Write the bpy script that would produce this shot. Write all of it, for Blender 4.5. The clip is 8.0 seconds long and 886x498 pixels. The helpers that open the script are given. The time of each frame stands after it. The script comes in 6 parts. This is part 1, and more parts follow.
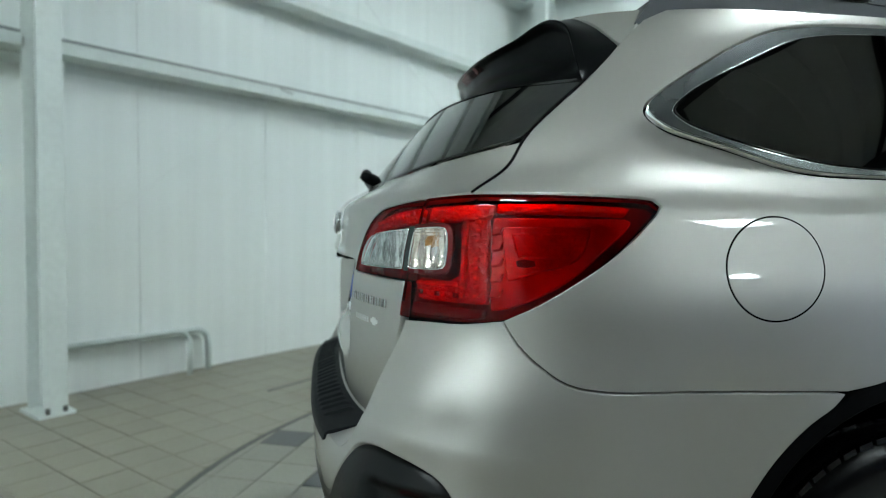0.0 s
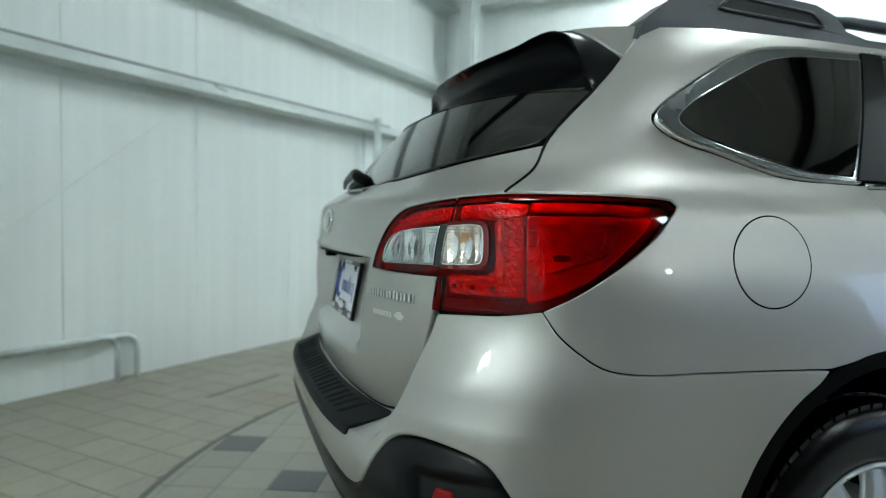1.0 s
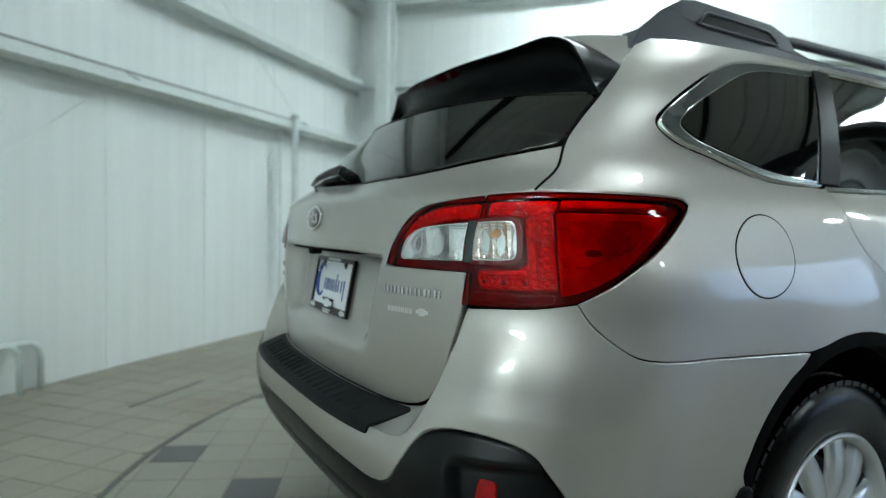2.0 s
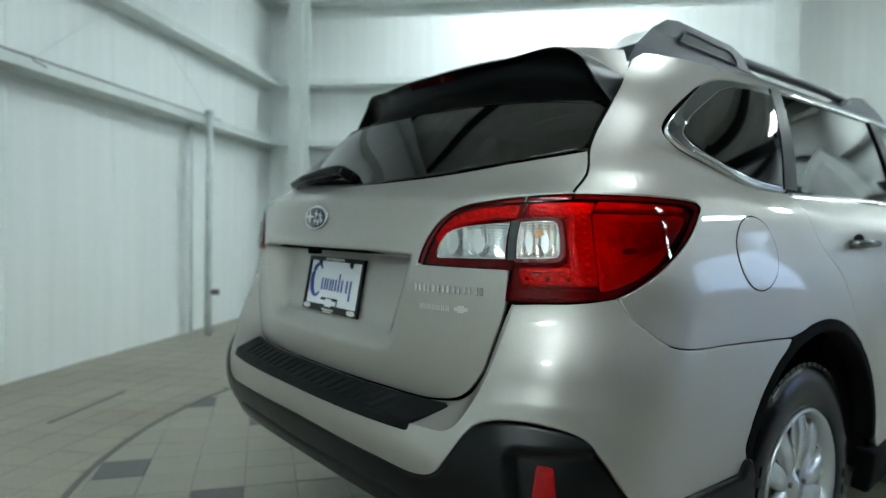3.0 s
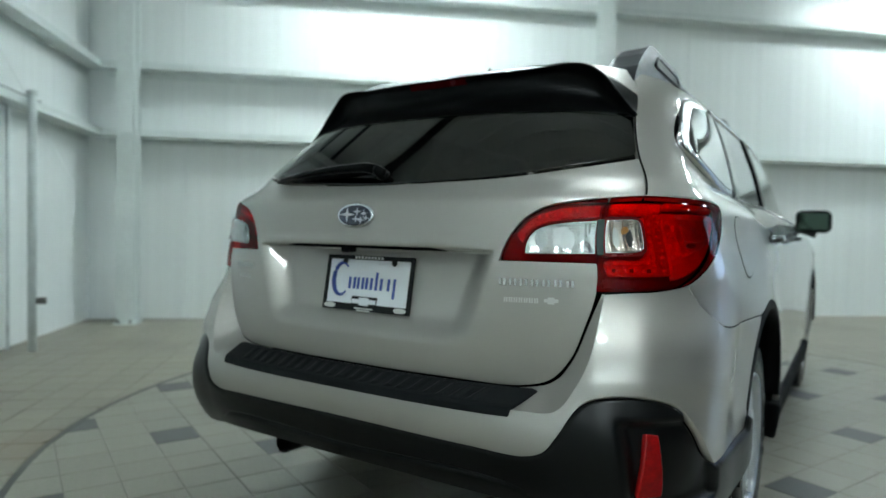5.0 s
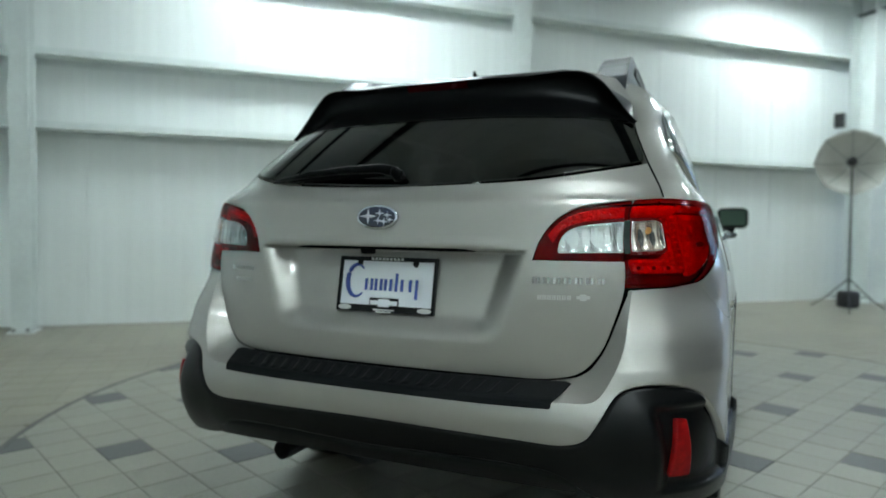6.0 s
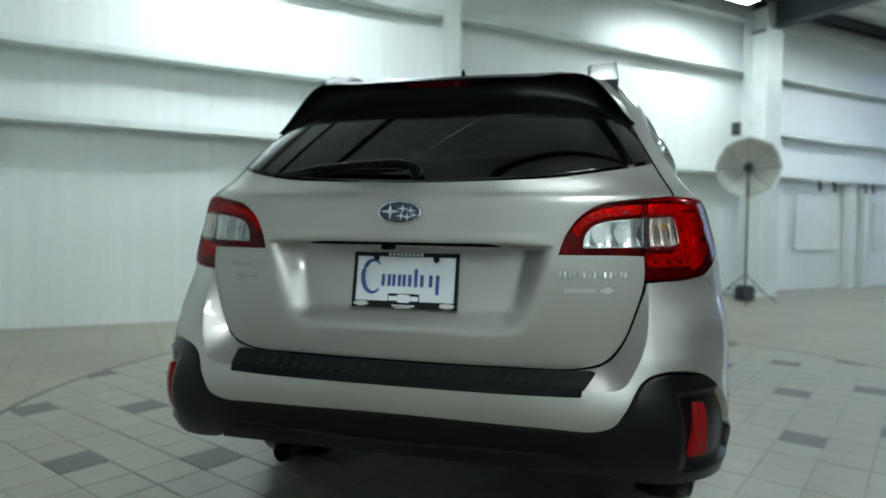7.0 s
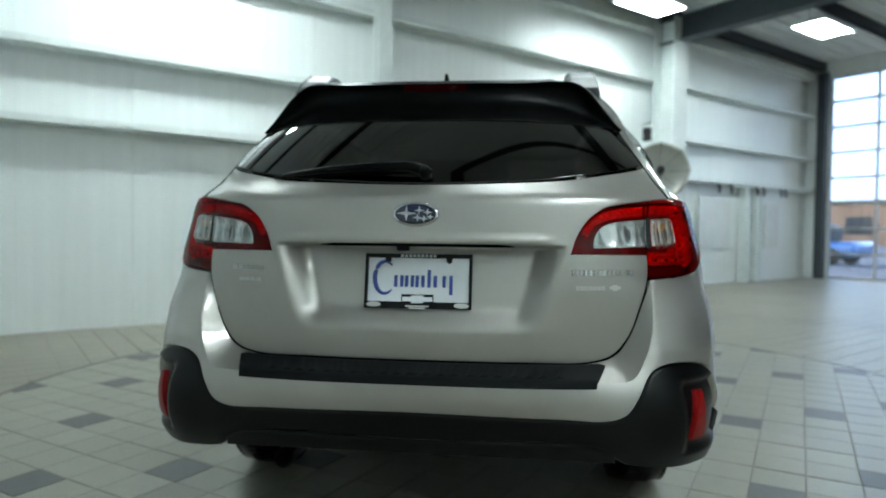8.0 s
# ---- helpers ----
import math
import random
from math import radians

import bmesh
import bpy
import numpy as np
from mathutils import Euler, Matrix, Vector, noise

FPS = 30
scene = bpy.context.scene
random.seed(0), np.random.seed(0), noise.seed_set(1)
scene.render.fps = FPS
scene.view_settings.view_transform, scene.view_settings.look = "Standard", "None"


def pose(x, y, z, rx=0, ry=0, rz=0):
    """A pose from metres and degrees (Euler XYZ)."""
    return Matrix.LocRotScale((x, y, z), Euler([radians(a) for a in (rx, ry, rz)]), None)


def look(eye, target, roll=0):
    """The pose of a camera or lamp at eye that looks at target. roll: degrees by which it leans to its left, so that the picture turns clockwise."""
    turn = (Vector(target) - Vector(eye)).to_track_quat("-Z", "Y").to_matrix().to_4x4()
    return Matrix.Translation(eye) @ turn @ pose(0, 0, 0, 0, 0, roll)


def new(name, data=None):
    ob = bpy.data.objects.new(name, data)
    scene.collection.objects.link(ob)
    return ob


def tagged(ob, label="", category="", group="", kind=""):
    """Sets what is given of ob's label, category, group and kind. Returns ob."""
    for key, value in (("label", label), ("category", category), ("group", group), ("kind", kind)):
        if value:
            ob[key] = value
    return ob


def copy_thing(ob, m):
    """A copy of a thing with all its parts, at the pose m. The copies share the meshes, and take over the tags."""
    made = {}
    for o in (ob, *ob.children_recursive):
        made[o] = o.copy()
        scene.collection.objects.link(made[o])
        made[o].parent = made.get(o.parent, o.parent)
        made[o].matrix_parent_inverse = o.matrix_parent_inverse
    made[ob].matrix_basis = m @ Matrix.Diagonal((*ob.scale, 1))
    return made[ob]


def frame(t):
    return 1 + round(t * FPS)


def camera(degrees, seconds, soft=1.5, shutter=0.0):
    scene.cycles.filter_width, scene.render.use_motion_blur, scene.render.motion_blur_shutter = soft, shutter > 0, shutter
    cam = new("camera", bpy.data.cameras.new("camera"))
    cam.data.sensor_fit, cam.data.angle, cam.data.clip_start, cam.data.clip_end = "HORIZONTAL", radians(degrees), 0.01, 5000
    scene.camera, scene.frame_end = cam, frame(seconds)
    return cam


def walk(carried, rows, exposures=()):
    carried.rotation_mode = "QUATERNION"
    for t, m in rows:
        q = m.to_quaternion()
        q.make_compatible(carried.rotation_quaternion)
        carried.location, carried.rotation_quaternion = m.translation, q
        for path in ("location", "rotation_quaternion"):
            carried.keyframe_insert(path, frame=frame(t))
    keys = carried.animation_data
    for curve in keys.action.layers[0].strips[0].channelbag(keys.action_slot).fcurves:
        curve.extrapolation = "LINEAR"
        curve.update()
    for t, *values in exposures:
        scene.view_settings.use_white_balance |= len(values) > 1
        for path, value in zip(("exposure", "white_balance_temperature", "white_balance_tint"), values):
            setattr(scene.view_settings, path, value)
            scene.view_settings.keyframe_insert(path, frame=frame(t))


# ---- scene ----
cam = camera(70.0, 8.0, soft=1.1, shutter=0.5)
cam.data.dof.use_dof, cam.data.dof.focus_distance, cam.data.dof.aperture_fstop = True, 1.16, 2.8
PATH = [
    (0, (1.864, -0.151, 1.109), (-0.09, 0.263, 1.017), 0.6),
    (0.5, (1.867, -0.26, 1.104), (-0.058, 0.275, 1.018), 0.7),
    (1, (1.85, -0.397, 1.097), (-0.025, 0.295, 1.016), 0.8),
    (1.5, (1.808, -0.522, 1.09), (-0.004, 0.321, 1.012), 0.9),
    (3, (1.602, -0.94, 1.076), (0.065, 0.339, 1.011), 1.1),
    (3.5, (1.507, -1.085, 1.064), (0.079, 0.314, 1.009), 1.1),
    (4, (1.384, -1.206, 1.047), (0.075, 0.305, 1.004), 1.2),
    (4.5, (1.265, -1.324, 1.052), (0.077, 0.284, 1.003), 1.2),
    (6, (0.836, -1.632, 1.07), (0.078, 0.218, 1.005), 0.6),
    (6.5, (0.679, -1.699, 1.063), (0.068, 0.205, 0.995), 0.6),
    (7, (0.53, -1.749, 1.057), (0.059, 0.194, 0.992), 0.8),
    (7.5, (0.388, -1.802, 1.062), (0.069, 0.171, 0.995), 0.9),
    (8, (0.245, -1.837, 1.057), (0.055, 0.153, 0.996), 0.6),
]
walk(cam, [(t, look(eye, target, roll)) for t, eye, target, roll in PATH], [(0, 1.74), (1.5, 1.72), (3, 1.63), (4.5, 1.59), (8, 1.555)])

# ---- world and daylight ----
world = bpy.data.worlds.new("world")
scene.world = world
world.use_nodes = True
wn = world.node_tree.nodes
sky = wn.new("ShaderNodeTexSky")
sky.sky_type, sky.sun_disc = "NISHITA", False
sky.sun_elevation, sky.sun_rotation = radians(32), radians(200)
wn["Background"].inputs["Strength"].default_value = 0.15
world.node_tree.links.new(sky.outputs["Color"], wn["Background"].inputs["Color"])
sun = new("sun", bpy.data.lights.new("sun", "SUN"))
sun.data.energy, sun.data.angle, sun.data.color = 3.5, radians(0.5), (1.0, 0.93, 0.84)
sun.matrix_world = look((0, 0, 20), (0.33 * 20, -0.9 * 20, 20 - 12))

# ---- room frame: u along the back wall, v towards it ----
ROOM = radians(41.0)
LEFT_U, BACK_V, END_U, FRONT_V, EAVE = -2.89, 5.82, 15.0, -6.2, 4.85
PITCH = 0.207


def room(u, v, z=0.0, turn=0.0):
    """Pose at the room's place (u, v, z), turned about the upright."""
    c, s = math.cos(ROOM), math.sin(ROOM)
    return pose(u * c - v * s, u * s + v * c, z, 0, 0, math.degrees(ROOM) + turn)


# ---- materials ----
def mat(name, color, rough=0.5, metal=0.0, coat=0.0, vary=0.0, scale=6.0, grain=0.0, grain_scale=120.0, bump=0.0, bump_scale=200.0, stretch=(1, 1, 1), piece=0.0, spec=0.5, stain=None, spill=None):
    m = bpy.data.materials.new(name)
    m.use_nodes = True
    n, l = m.node_tree.nodes, m.node_tree.links
    b = n["Principled BSDF"]
    b.inputs["Base Color"].default_value = (*color, 1)
    b.inputs["Roughness"].default_value = rough
    b.inputs["Metallic"].default_value = metal
    b.inputs["Coat Weight"].default_value = coat
    b.inputs["Specular IOR Level"].default_value = spec
    b.inputs["Coat Roughness"].default_value = 0.03
    if vary or grain or bump or piece:
        tc, mp = n.new("ShaderNodeTexCoord"), n.new("ShaderNodeMapping")
        l.new(tc.outputs["Object"], mp.inputs["Vector"])
        mp.inputs["Scale"].default_value = stretch
    col = None
    for amount, sc, detail in ((vary, scale, 4), (grain, grain_scale, 2)):
        if not amount:
            continue
        t, r, x = n.new("ShaderNodeTexNoise"), n.new("ShaderNodeMapRange"), n.new("ShaderNodeMix")
        t.inputs["Scale"].default_value, t.inputs["Detail"].default_value = sc, detail
        l.new(mp.outputs["Vector"], t.inputs["Vector"])
        r.inputs["From Min"].default_value, r.inputs["From Max"].default_value = 0.3, 0.7
        r.inputs["To Min"].default_value, r.inputs["To Max"].default_value = 1 - amount, 1 + amount * 0.6
        l.new(t.outputs["Fac"], r.inputs["Value"])
        x.data_type, x.blend_type = "RGBA", "MULTIPLY"
        x.inputs["Factor"].default_value = 1
        if col:
            l.new(col, x.inputs[6])
        else:
            x.inputs[6].default_value = (*color, 1)
        l.new(r.outputs["Result"], x.inputs[7])
        col = x.outputs[2]
        if amount == vary:
            rr = n.new("ShaderNodeMapRange")
            rr.inputs["To Min"].default_value, rr.inputs["To Max"].default_value = rough * 0.8, min(1, rough * 1.25)
            l.new(t.outputs["Fac"], rr.inputs["Value"])
            l.new(rr.outputs["Result"], b.inputs["Roughness"])
    if stain:
        t, r, x = n.new("ShaderNodeTexNoise"), n.new("ShaderNodeMapRange"), n.new("ShaderNodeMix")
        t.inputs["Scale"].default_value, t.inputs["Detail"].default_value = 0.75, 6
        l.new(n.new("ShaderNodeNewGeometry").outputs["Position"], t.inputs["Vector"])
        r.inputs["From Min"].default_value, r.inputs["From Max"].default_value = 0.50, 0.68
        r.inputs["To Max"].default_value = 0.55
        l.new(t.outputs["Fac"], r.inputs["Value"])
        x.data_type = "RGBA"
        l.new(r.outputs["Result"], x.inputs["Factor"])
        l.new(col, x.inputs[6])
        x.inputs[7].default_value = (*stain, 1)
        col = x.outputs[2]
    if spill:
        spot, colour = spill
        d, t, ad, r, x = n.new("ShaderNodeVectorMath"), n.new("ShaderNodeTexNoise"), n.new("ShaderNodeMath"), n.new("ShaderNodeMapRange"), n.new("ShaderNodeMix")
        pos = n.new("ShaderNodeNewGeometry").outputs["Position"]
        d.operation, d.inputs[1].default_value = "DISTANCE", spot
        l.new(pos, d.inputs[0])
        t.inputs["Scale"].default_value, t.inputs["Detail"].default_value = 3.5, 5
        l.new(pos, t.inputs["Vector"])
        ad.operation, ad.inputs[1].default_value = "MULTIPLY_ADD", 0.5
        l.new(t.outputs["Fac"], ad.inputs[0])
        l.new(d.outputs["Value"], ad.inputs[2])
        r.inputs["From Min"].default_value, r.inputs["From Max"].default_value = 0.62, 0.38
        r.inputs["To Max"].default_value = 0.6
        l.new(ad.outputs[0], r.inputs["Value"])
        x.data_type = "RGBA"
        l.new(r.outputs["Result"], x.inputs["Factor"])
        l.new(col, x.inputs[6])
        x.inputs[7].default_value = (*colour, 1)
        col = x.outputs[2]
    if piece:
        oi, r, x = n.new("ShaderNodeObjectInfo"), n.new("ShaderNodeMapRange"), n.new("ShaderNodeMix")
        ge = n.new("ShaderNodeNewGeometry")
        ad, fr = n.new("ShaderNodeMath"), n.new("ShaderNodeMath")
        ad.operation, fr.operation = "ADD", "FRACT"
        l.new(oi.outputs["Random"], ad.inputs[0])
        l.new(ge.outputs["Random Per Island"], ad.inputs[1])
        l.new(ad.outputs[0], fr.inputs[0])
        r.inputs["To Min"].default_value, r.inputs["To Max"].default_value = 1 - piece, 1 + piece
        l.new(fr.outputs[0], r.inputs["Value"])
        x.data_type, x.blend_type = "RGBA", "MULTIPLY"
        x.inputs["Factor"].default_value = 1
        if col:
            l.new(col, x.inputs[6])
        else:
            x.inputs[6].default_value = (*color, 1)
        l.new(r.outputs["Result"], x.inputs[7])
        col = x.outputs[2]
    if col:
        l.new(col, b.inputs["Base Color"])
    if bump:
        t, bp = n.new("ShaderNodeTexNoise"), n.new("ShaderNodeBump")
        t.inputs["Scale"].default_value, t.inputs["Detail"].default_value = bump_scale, 3
        l.new(mp.outputs["Vector"], t.inputs["Vector"])
        bp.inputs["Strength"].default_value, bp.inputs["Distance"].default_value = min(bump, 1.0), 0.002 * max(bump, 1.0)
        l.new(t.outputs["Fac"], bp.inputs["Height"])
        l.new(bp.outputs["Normal"], b.inputs["Normal"])
    return m


def glass(name, tint, gloss=1.0, faces=2):
    """Thin tinted glass: the tint lets light through, Fresnel sets the gloss."""
    m = bpy.data.materials.new(name)
    m.use_nodes = True
    n, l = m.node_tree.nodes, m.node_tree.links
    n.remove(n["Principled BSDF"])
    tr, gl, fr, mx = n.new("ShaderNodeBsdfTransparent"), n.new("ShaderNodeBsdfGlossy"), n.new("ShaderNodeFresnel"), n.new("ShaderNodeMixShader")
    tr.inputs["Color"].default_value = (*tint, 1)
    gl.inputs["Roughness"].default_value = 0.015
    gl.inputs["Color"].default_value = (gloss, gloss, gloss, 1)
    fr.inputs["IOR"].default_value = 1.52
    # both faces of the pane: 2f / (1 + f)
    up, dn, dv = n.new("ShaderNodeMath"), n.new("ShaderNodeMath"), n.new("ShaderNodeMath")
    up.operation, dn.operation, dv.operation = "MULTIPLY", "ADD", "DIVIDE"
    up.inputs[1].default_value, dn.inputs[1].default_value = 2.0, 1.0
    l.new(fr.outputs["Fac"], up.inputs[0])
    l.new(fr.outputs["Fac"], dn.inputs[0])
    l.new(up.outputs[0], dv.inputs[0])
    l.new(dn.outputs[0], dv.inputs[1])
    l.new(dv.outputs[0] if faces == 2 else fr.outputs["Fac"], mx.inputs["Fac"])
    l.new(tr.outputs["BSDF"], mx.inputs[1])
    l.new(gl.outputs["BSDF"], mx.inputs[2])
    l.new(mx.outputs["Shader"], n["Material Output"].inputs["Surface"])
    return m


def glow(name, color, strength):
    m = bpy.data.materials.new(name)
    m.use_nodes = True
    b = m.node_tree.nodes["Principled BSDF"]
    b.inputs["Base Color"].default_value = (0.8, 0.8, 0.8, 1)
    b.inputs["Emission Color"].default_value = (*color, 1)
    b.inputs["Emission Strength"].default_value = strength
    return m


PAINT = mat("champagne_silver_paint", (0.436, 0.417, 0.390), 0.41, 0.76, 1.0, vary=0.03, scale=3, bump=0.04, bump_scale=900)
PLASTIC = mat("textured_black_plastic", (0.0032, 0.0036, 0.004), 0.3, vary=0.25, scale=9, bump=0.15, bump_scale=700, spec=0.24)
ARCH_BLACK = mat("black_arch_plastic", (0.0016, 0.0017, 0.0019), 0.6, vary=0.25, scale=9, bump=0.2, bump_scale=700, spec=0.05)
PAD = mat("ribbed_black_rubber", (0.008, 0.009, 0.010), 0.55, vary=0.2, scale=14, bump=0.3, bump_scale=500, spec=0.1)
GREY_PLASTIC = mat("dark_grey_rail_plastic", (0.030, 0.034, 0.041), 0.32, vary=0.12, scale=10, bump=0.2, bump_scale=600, spec=0.6)
SPOILER = mat("satin_black_spoiler", (0.0025, 0.003, 0.0033), 0.3, vary=0.15, scale=8, bump=0.1, bump_scale=500, spec=0.09)
# near-black base: the shade of gaps and hollows is put into this colour
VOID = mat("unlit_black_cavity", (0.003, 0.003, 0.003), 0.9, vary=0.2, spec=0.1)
CHROME = mat("bright_chrome", (0.78, 0.79, 0.8), 0.06, 1.0, vary=0.05)
LETTER = mat("dull_chrome_lettering", (0.62, 0.62, 0.61), 0.24, 1.0, vary=0.1)
PALE = mat("pale_grey_decal", (0.62, 0.62, 0.6), 0.4, vary=0.05)
MIRROR = mat("dark_mirror_glass", (0.05, 0.075, 0.06), 0.03, 1.0, vary=0.03)
SATIN = mat("satin_metal_trim", (0.20, 0.215, 0.22), 0.25, 1.0, vary=0.08)
RIM = mat("silver_alloy_lacquer", (0.52, 0.54, 0.56), 0.28, 0.75, 0.6, vary=0.06)
TYRE = mat("black_tyre_rubber", (0.003, 0.003, 0.0034), 0.2, vary=0.3, scale=20, bump=0.2, bump_scale=260, spec=0.22)
PRIVACY = glass("privacy_tinted_glass", (0.03, 0.036, 0.034), gloss=0.8)
CABIN_GLASS = glass("green_tinted_cabin_glass", (0.5, 0.58, 0.53))
RED_LENS = glass("red_lamp_lens", (1.0, 0.015, 0.02), gloss=0.36, faces=1)
CLEAR_LENS = glass("clear_lamp_lens", (0.9, 0.9, 0.9))
REFLECTOR = mat("silvered_lamp_reflector", (0.95, 0.96, 0.96), 0.09, 0.8, vary=0.12, scale=30, bump=1.0, bump_scale=60)
REFLECTOR_WARM = mat("warm_silvered_turn_reflector", (0.95, 0.82, 0.73), 0.09, 0.8, vary=0.15, scale=40, bump=1.0, bump_scale=60)
DIVIDER = mat("smoked_lamp_divider", (0.035, 0.045, 0.043), 0.15, 0.2, vary=0.2, scale=30)
LAMP_RED = mat("red_metallised_reflector", (0.95, 0.05, 0.035), 0.22, 0.3, vary=0.35, scale=22, grain=0.15, grain_scale=160, bump=1.0, bump_scale=120)
LAMP_DEEP = mat("deep_red_lamp_panel", (0.85, 0.018, 0.02), 0.22, 0.05, vary=0.3, scale=14, bump=0.5, bump_scale=40)
LAMP_FACET = mat("faceted_red_reflector", (0.92, 0.03, 0.02), 0.14, 0.45, vary=0.25, scale=45, bump=4.0, bump_scale=95)
LAMP_BRIGHT = mat("bright_red_light_guide", (1.0, 0.12, 0.06), 0.12, 0.3, vary=0.5, scale=60, bump=1.0, bump_scale=180)
LAMP_DARK = mat("smoked_lamp_housing", (0.14, 0.004, 0.006), 0.25, vary=0.3, scale=12)
AMBER = mat("amber_lamp_bulb", (0.75, 0.36, 0.12), 0.25, 0.2, vary=0.2, scale=60)
RED_REFLEX = mat("red_reflex_reflector", (0.26, 0.002, 0.003), 0.3, 0.0, 0.0, vary=0.3, scale=60, spec=0.2)
STOP_RED = mat("dark_red_stop_lens", (0.09, 0.004, 0.006), 0.25, vary=0.2, spec=0.3)
WHITE_PLATE = mat("white_plate_paper", (0.78, 0.8, 0.84), 0.35, vary=0.03)
BLUE_INK = mat("blue_print", (0.05, 0.09, 0.38), 0.4, vary=0.1)
BLUE_ENAMEL = mat("blue_badge_enamel", (0.006, 0.014, 0.06), 0.15, 0.0, 1.0, vary=0.1)
WALL = mat("white_metal_wall_panel", (0.79, 0.825, 0.815), 0.36, vary=0.035, scale=0.9, grain=0.004, grain_scale=7, stretch=(14, 14, 0.4), bump=0.015, bump_scale=18)
# for unseen walls only, dark to dim what the car reflects
FRONT_WALL = mat("dim_unseen_wall", (0.10, 0.105, 0.11), 0.6, vary=0.1, scale=1.2, grain=0.05, grain_scale=30)
GIRT = mat("white_painted_steel", (0.70, 0.745, 0.73), 0.42, vary=0.07, scale=2.5, grain=0.04, grain_scale=30)
JOINT = mat("grey_joint_sealant", (0.68, 0.72, 0.71), 0.7, vary=0.15)
CEILING = mat("grey_white_roof_sheet", (0.72, 0.75, 0.74), 0.5, vary=0.08, scale=1.5, stretch=(1, 12, 1))
BEAM = mat("dark_primer_steel", (0.035, 0.045, 0.055), 0.5, vary=0.2, scale=4)
TILE = mat("pale_grey_floor_tile", (0.272, 0.260, 0.214), 0.36, vary=0.10, scale=1.1, grain=0.08, grain_scale=55, bump=0.25, bump_scale=160, piece=0.05)
TILE_OUT = mat("grey_beige_floor_tile", (0.268, 0.248, 0.192), 0.36, vary=0.14, scale=0.8, grain=0.08, grain_scale=55, bump=0.25, bump_scale=160, piece=0.05, stain=(0.17, 0.145, 0.11), spill=((-2.12, 0.08, 0.0), (0.19, 0.14, 0.095)))
DARK_TILE = mat("dark_grey_floor_tile", (0.085, 0.085, 0.088), 0.42, vary=0.15, scale=3, grain=0.12, grain_scale=60, bump=0.25, bump_scale=160, piece=0.08)
GROUT = mat("worn_floor_grout", (0.220, 0.207, 0.176), 0.75, vary=0.25, scale=2, grain=0.15, grain_scale=80)
STEEL = mat("worn_floor_steel", (0.12, 0.12, 0.115), 0.45, 0.5, vary=0.3, scale=5)
SKY_FAR = glow("bright_hazy_sky", (0.30, 0.58, 1.0), 0.88)
LIGHT = glow("fixture_lens", (0.84, 1.0, 1.02), 17.5)
FABRIC = mat("grey_white_umbrella_cloth", (0.5, 0.5, 0.46), 0.7, vary=0.08)
BLACK_METAL = mat("black_stand_metal", (0.02, 0.02, 0.022), 0.4, vary=0.2)
PIPE = mat("white_painted_pipe", (0.58, 0.63, 0.62), 0.4, vary=0.12, scale=8)
PANE = glass("door_pane_glass", (0.92, 0.95, 0.97))
DOOR_FRAME = mat("white_aluminium_door", (0.55, 0.58, 0.6), 0.4, 0.3, vary=0.08)
ASPHALT = mat("asphalt", (0.055, 0.08, 0.13), 0.85, vary=0.3, scale=0.4, grain=0.2, grain_scale=40)
BRICK_FAR = mat("brown_far_facade", (0.32, 0.22, 0.16), 0.8, vary=0.3, scale=0.5)
BLUE_CAR = mat("blue_car_paint", (0.06, 0.20, 0.55), 0.3, 0.4, 1.0, vary=0.05)
CONDUIT = mat("dark_grey_conduit", (0.30, 0.32, 0.32), 0.45, 0.3, vary=0.2, scale=10)
BOARD = mat("white_board", (0.72, 0.74, 0.72), 0.3, vary=0.05)


# ---- mesh helpers ----
def mesh_of(name, verts, faces, material, smooth=False):
    me = bpy.data.meshes.new(name)
    me.from_pydata([tuple(v) for v in verts], [], faces)
    me.materials.append(material)
    if smooth:
        me.polygons.foreach_set("use_smooth", [True] * len(me.polygons))
    me.update()
    return me


def made(name, me, parent=None, at=None, label=""):
    ob = new(name, me)
    if at is not None:
        ob.matrix_basis = at
    if parent is not None:
        ob.parent = parent
    return tagged(ob, label)


def part(name, bm, material, parent=None, label="", at=None, smooth=False):
    """Links a bmesh as one mesh object under a thing or a part."""
    me = bpy.data.meshes.new(name)
    bm.to_mesh(me)
    bm.free()
    me.materials.append(material)
    if smooth:
        me.polygons.foreach_set("use_smooth", [True] * len(me.polygons))
    return made(name, me, parent, at, label)


def add_box(bm, x0, x1, y0, y1, z0, z1, m=None):
    r = bmesh.ops.create_cube(bm, size=1, matrix=(m or Matrix()) @ Matrix.Translation(((x0 + x1) / 2, (y0 + y1) / 2, (z0 + z1) / 2)) @ Matrix.Diagonal((x1 - x0, y1 - y0, z1 - z0, 1)))
    return r["verts"]


def box(x0, x1, y0, y1, z0, z1, bevel=0.0, segments=2):
    bm = bmesh.new()
    add_box(bm, x0, x1, y0, y1, z0, z1)
    if bevel:
        bmesh.ops.bevel(bm, geom=bm.edges[:], offset=bevel, segments=segments, affect="EDGES", profile=0.5)
    return bm


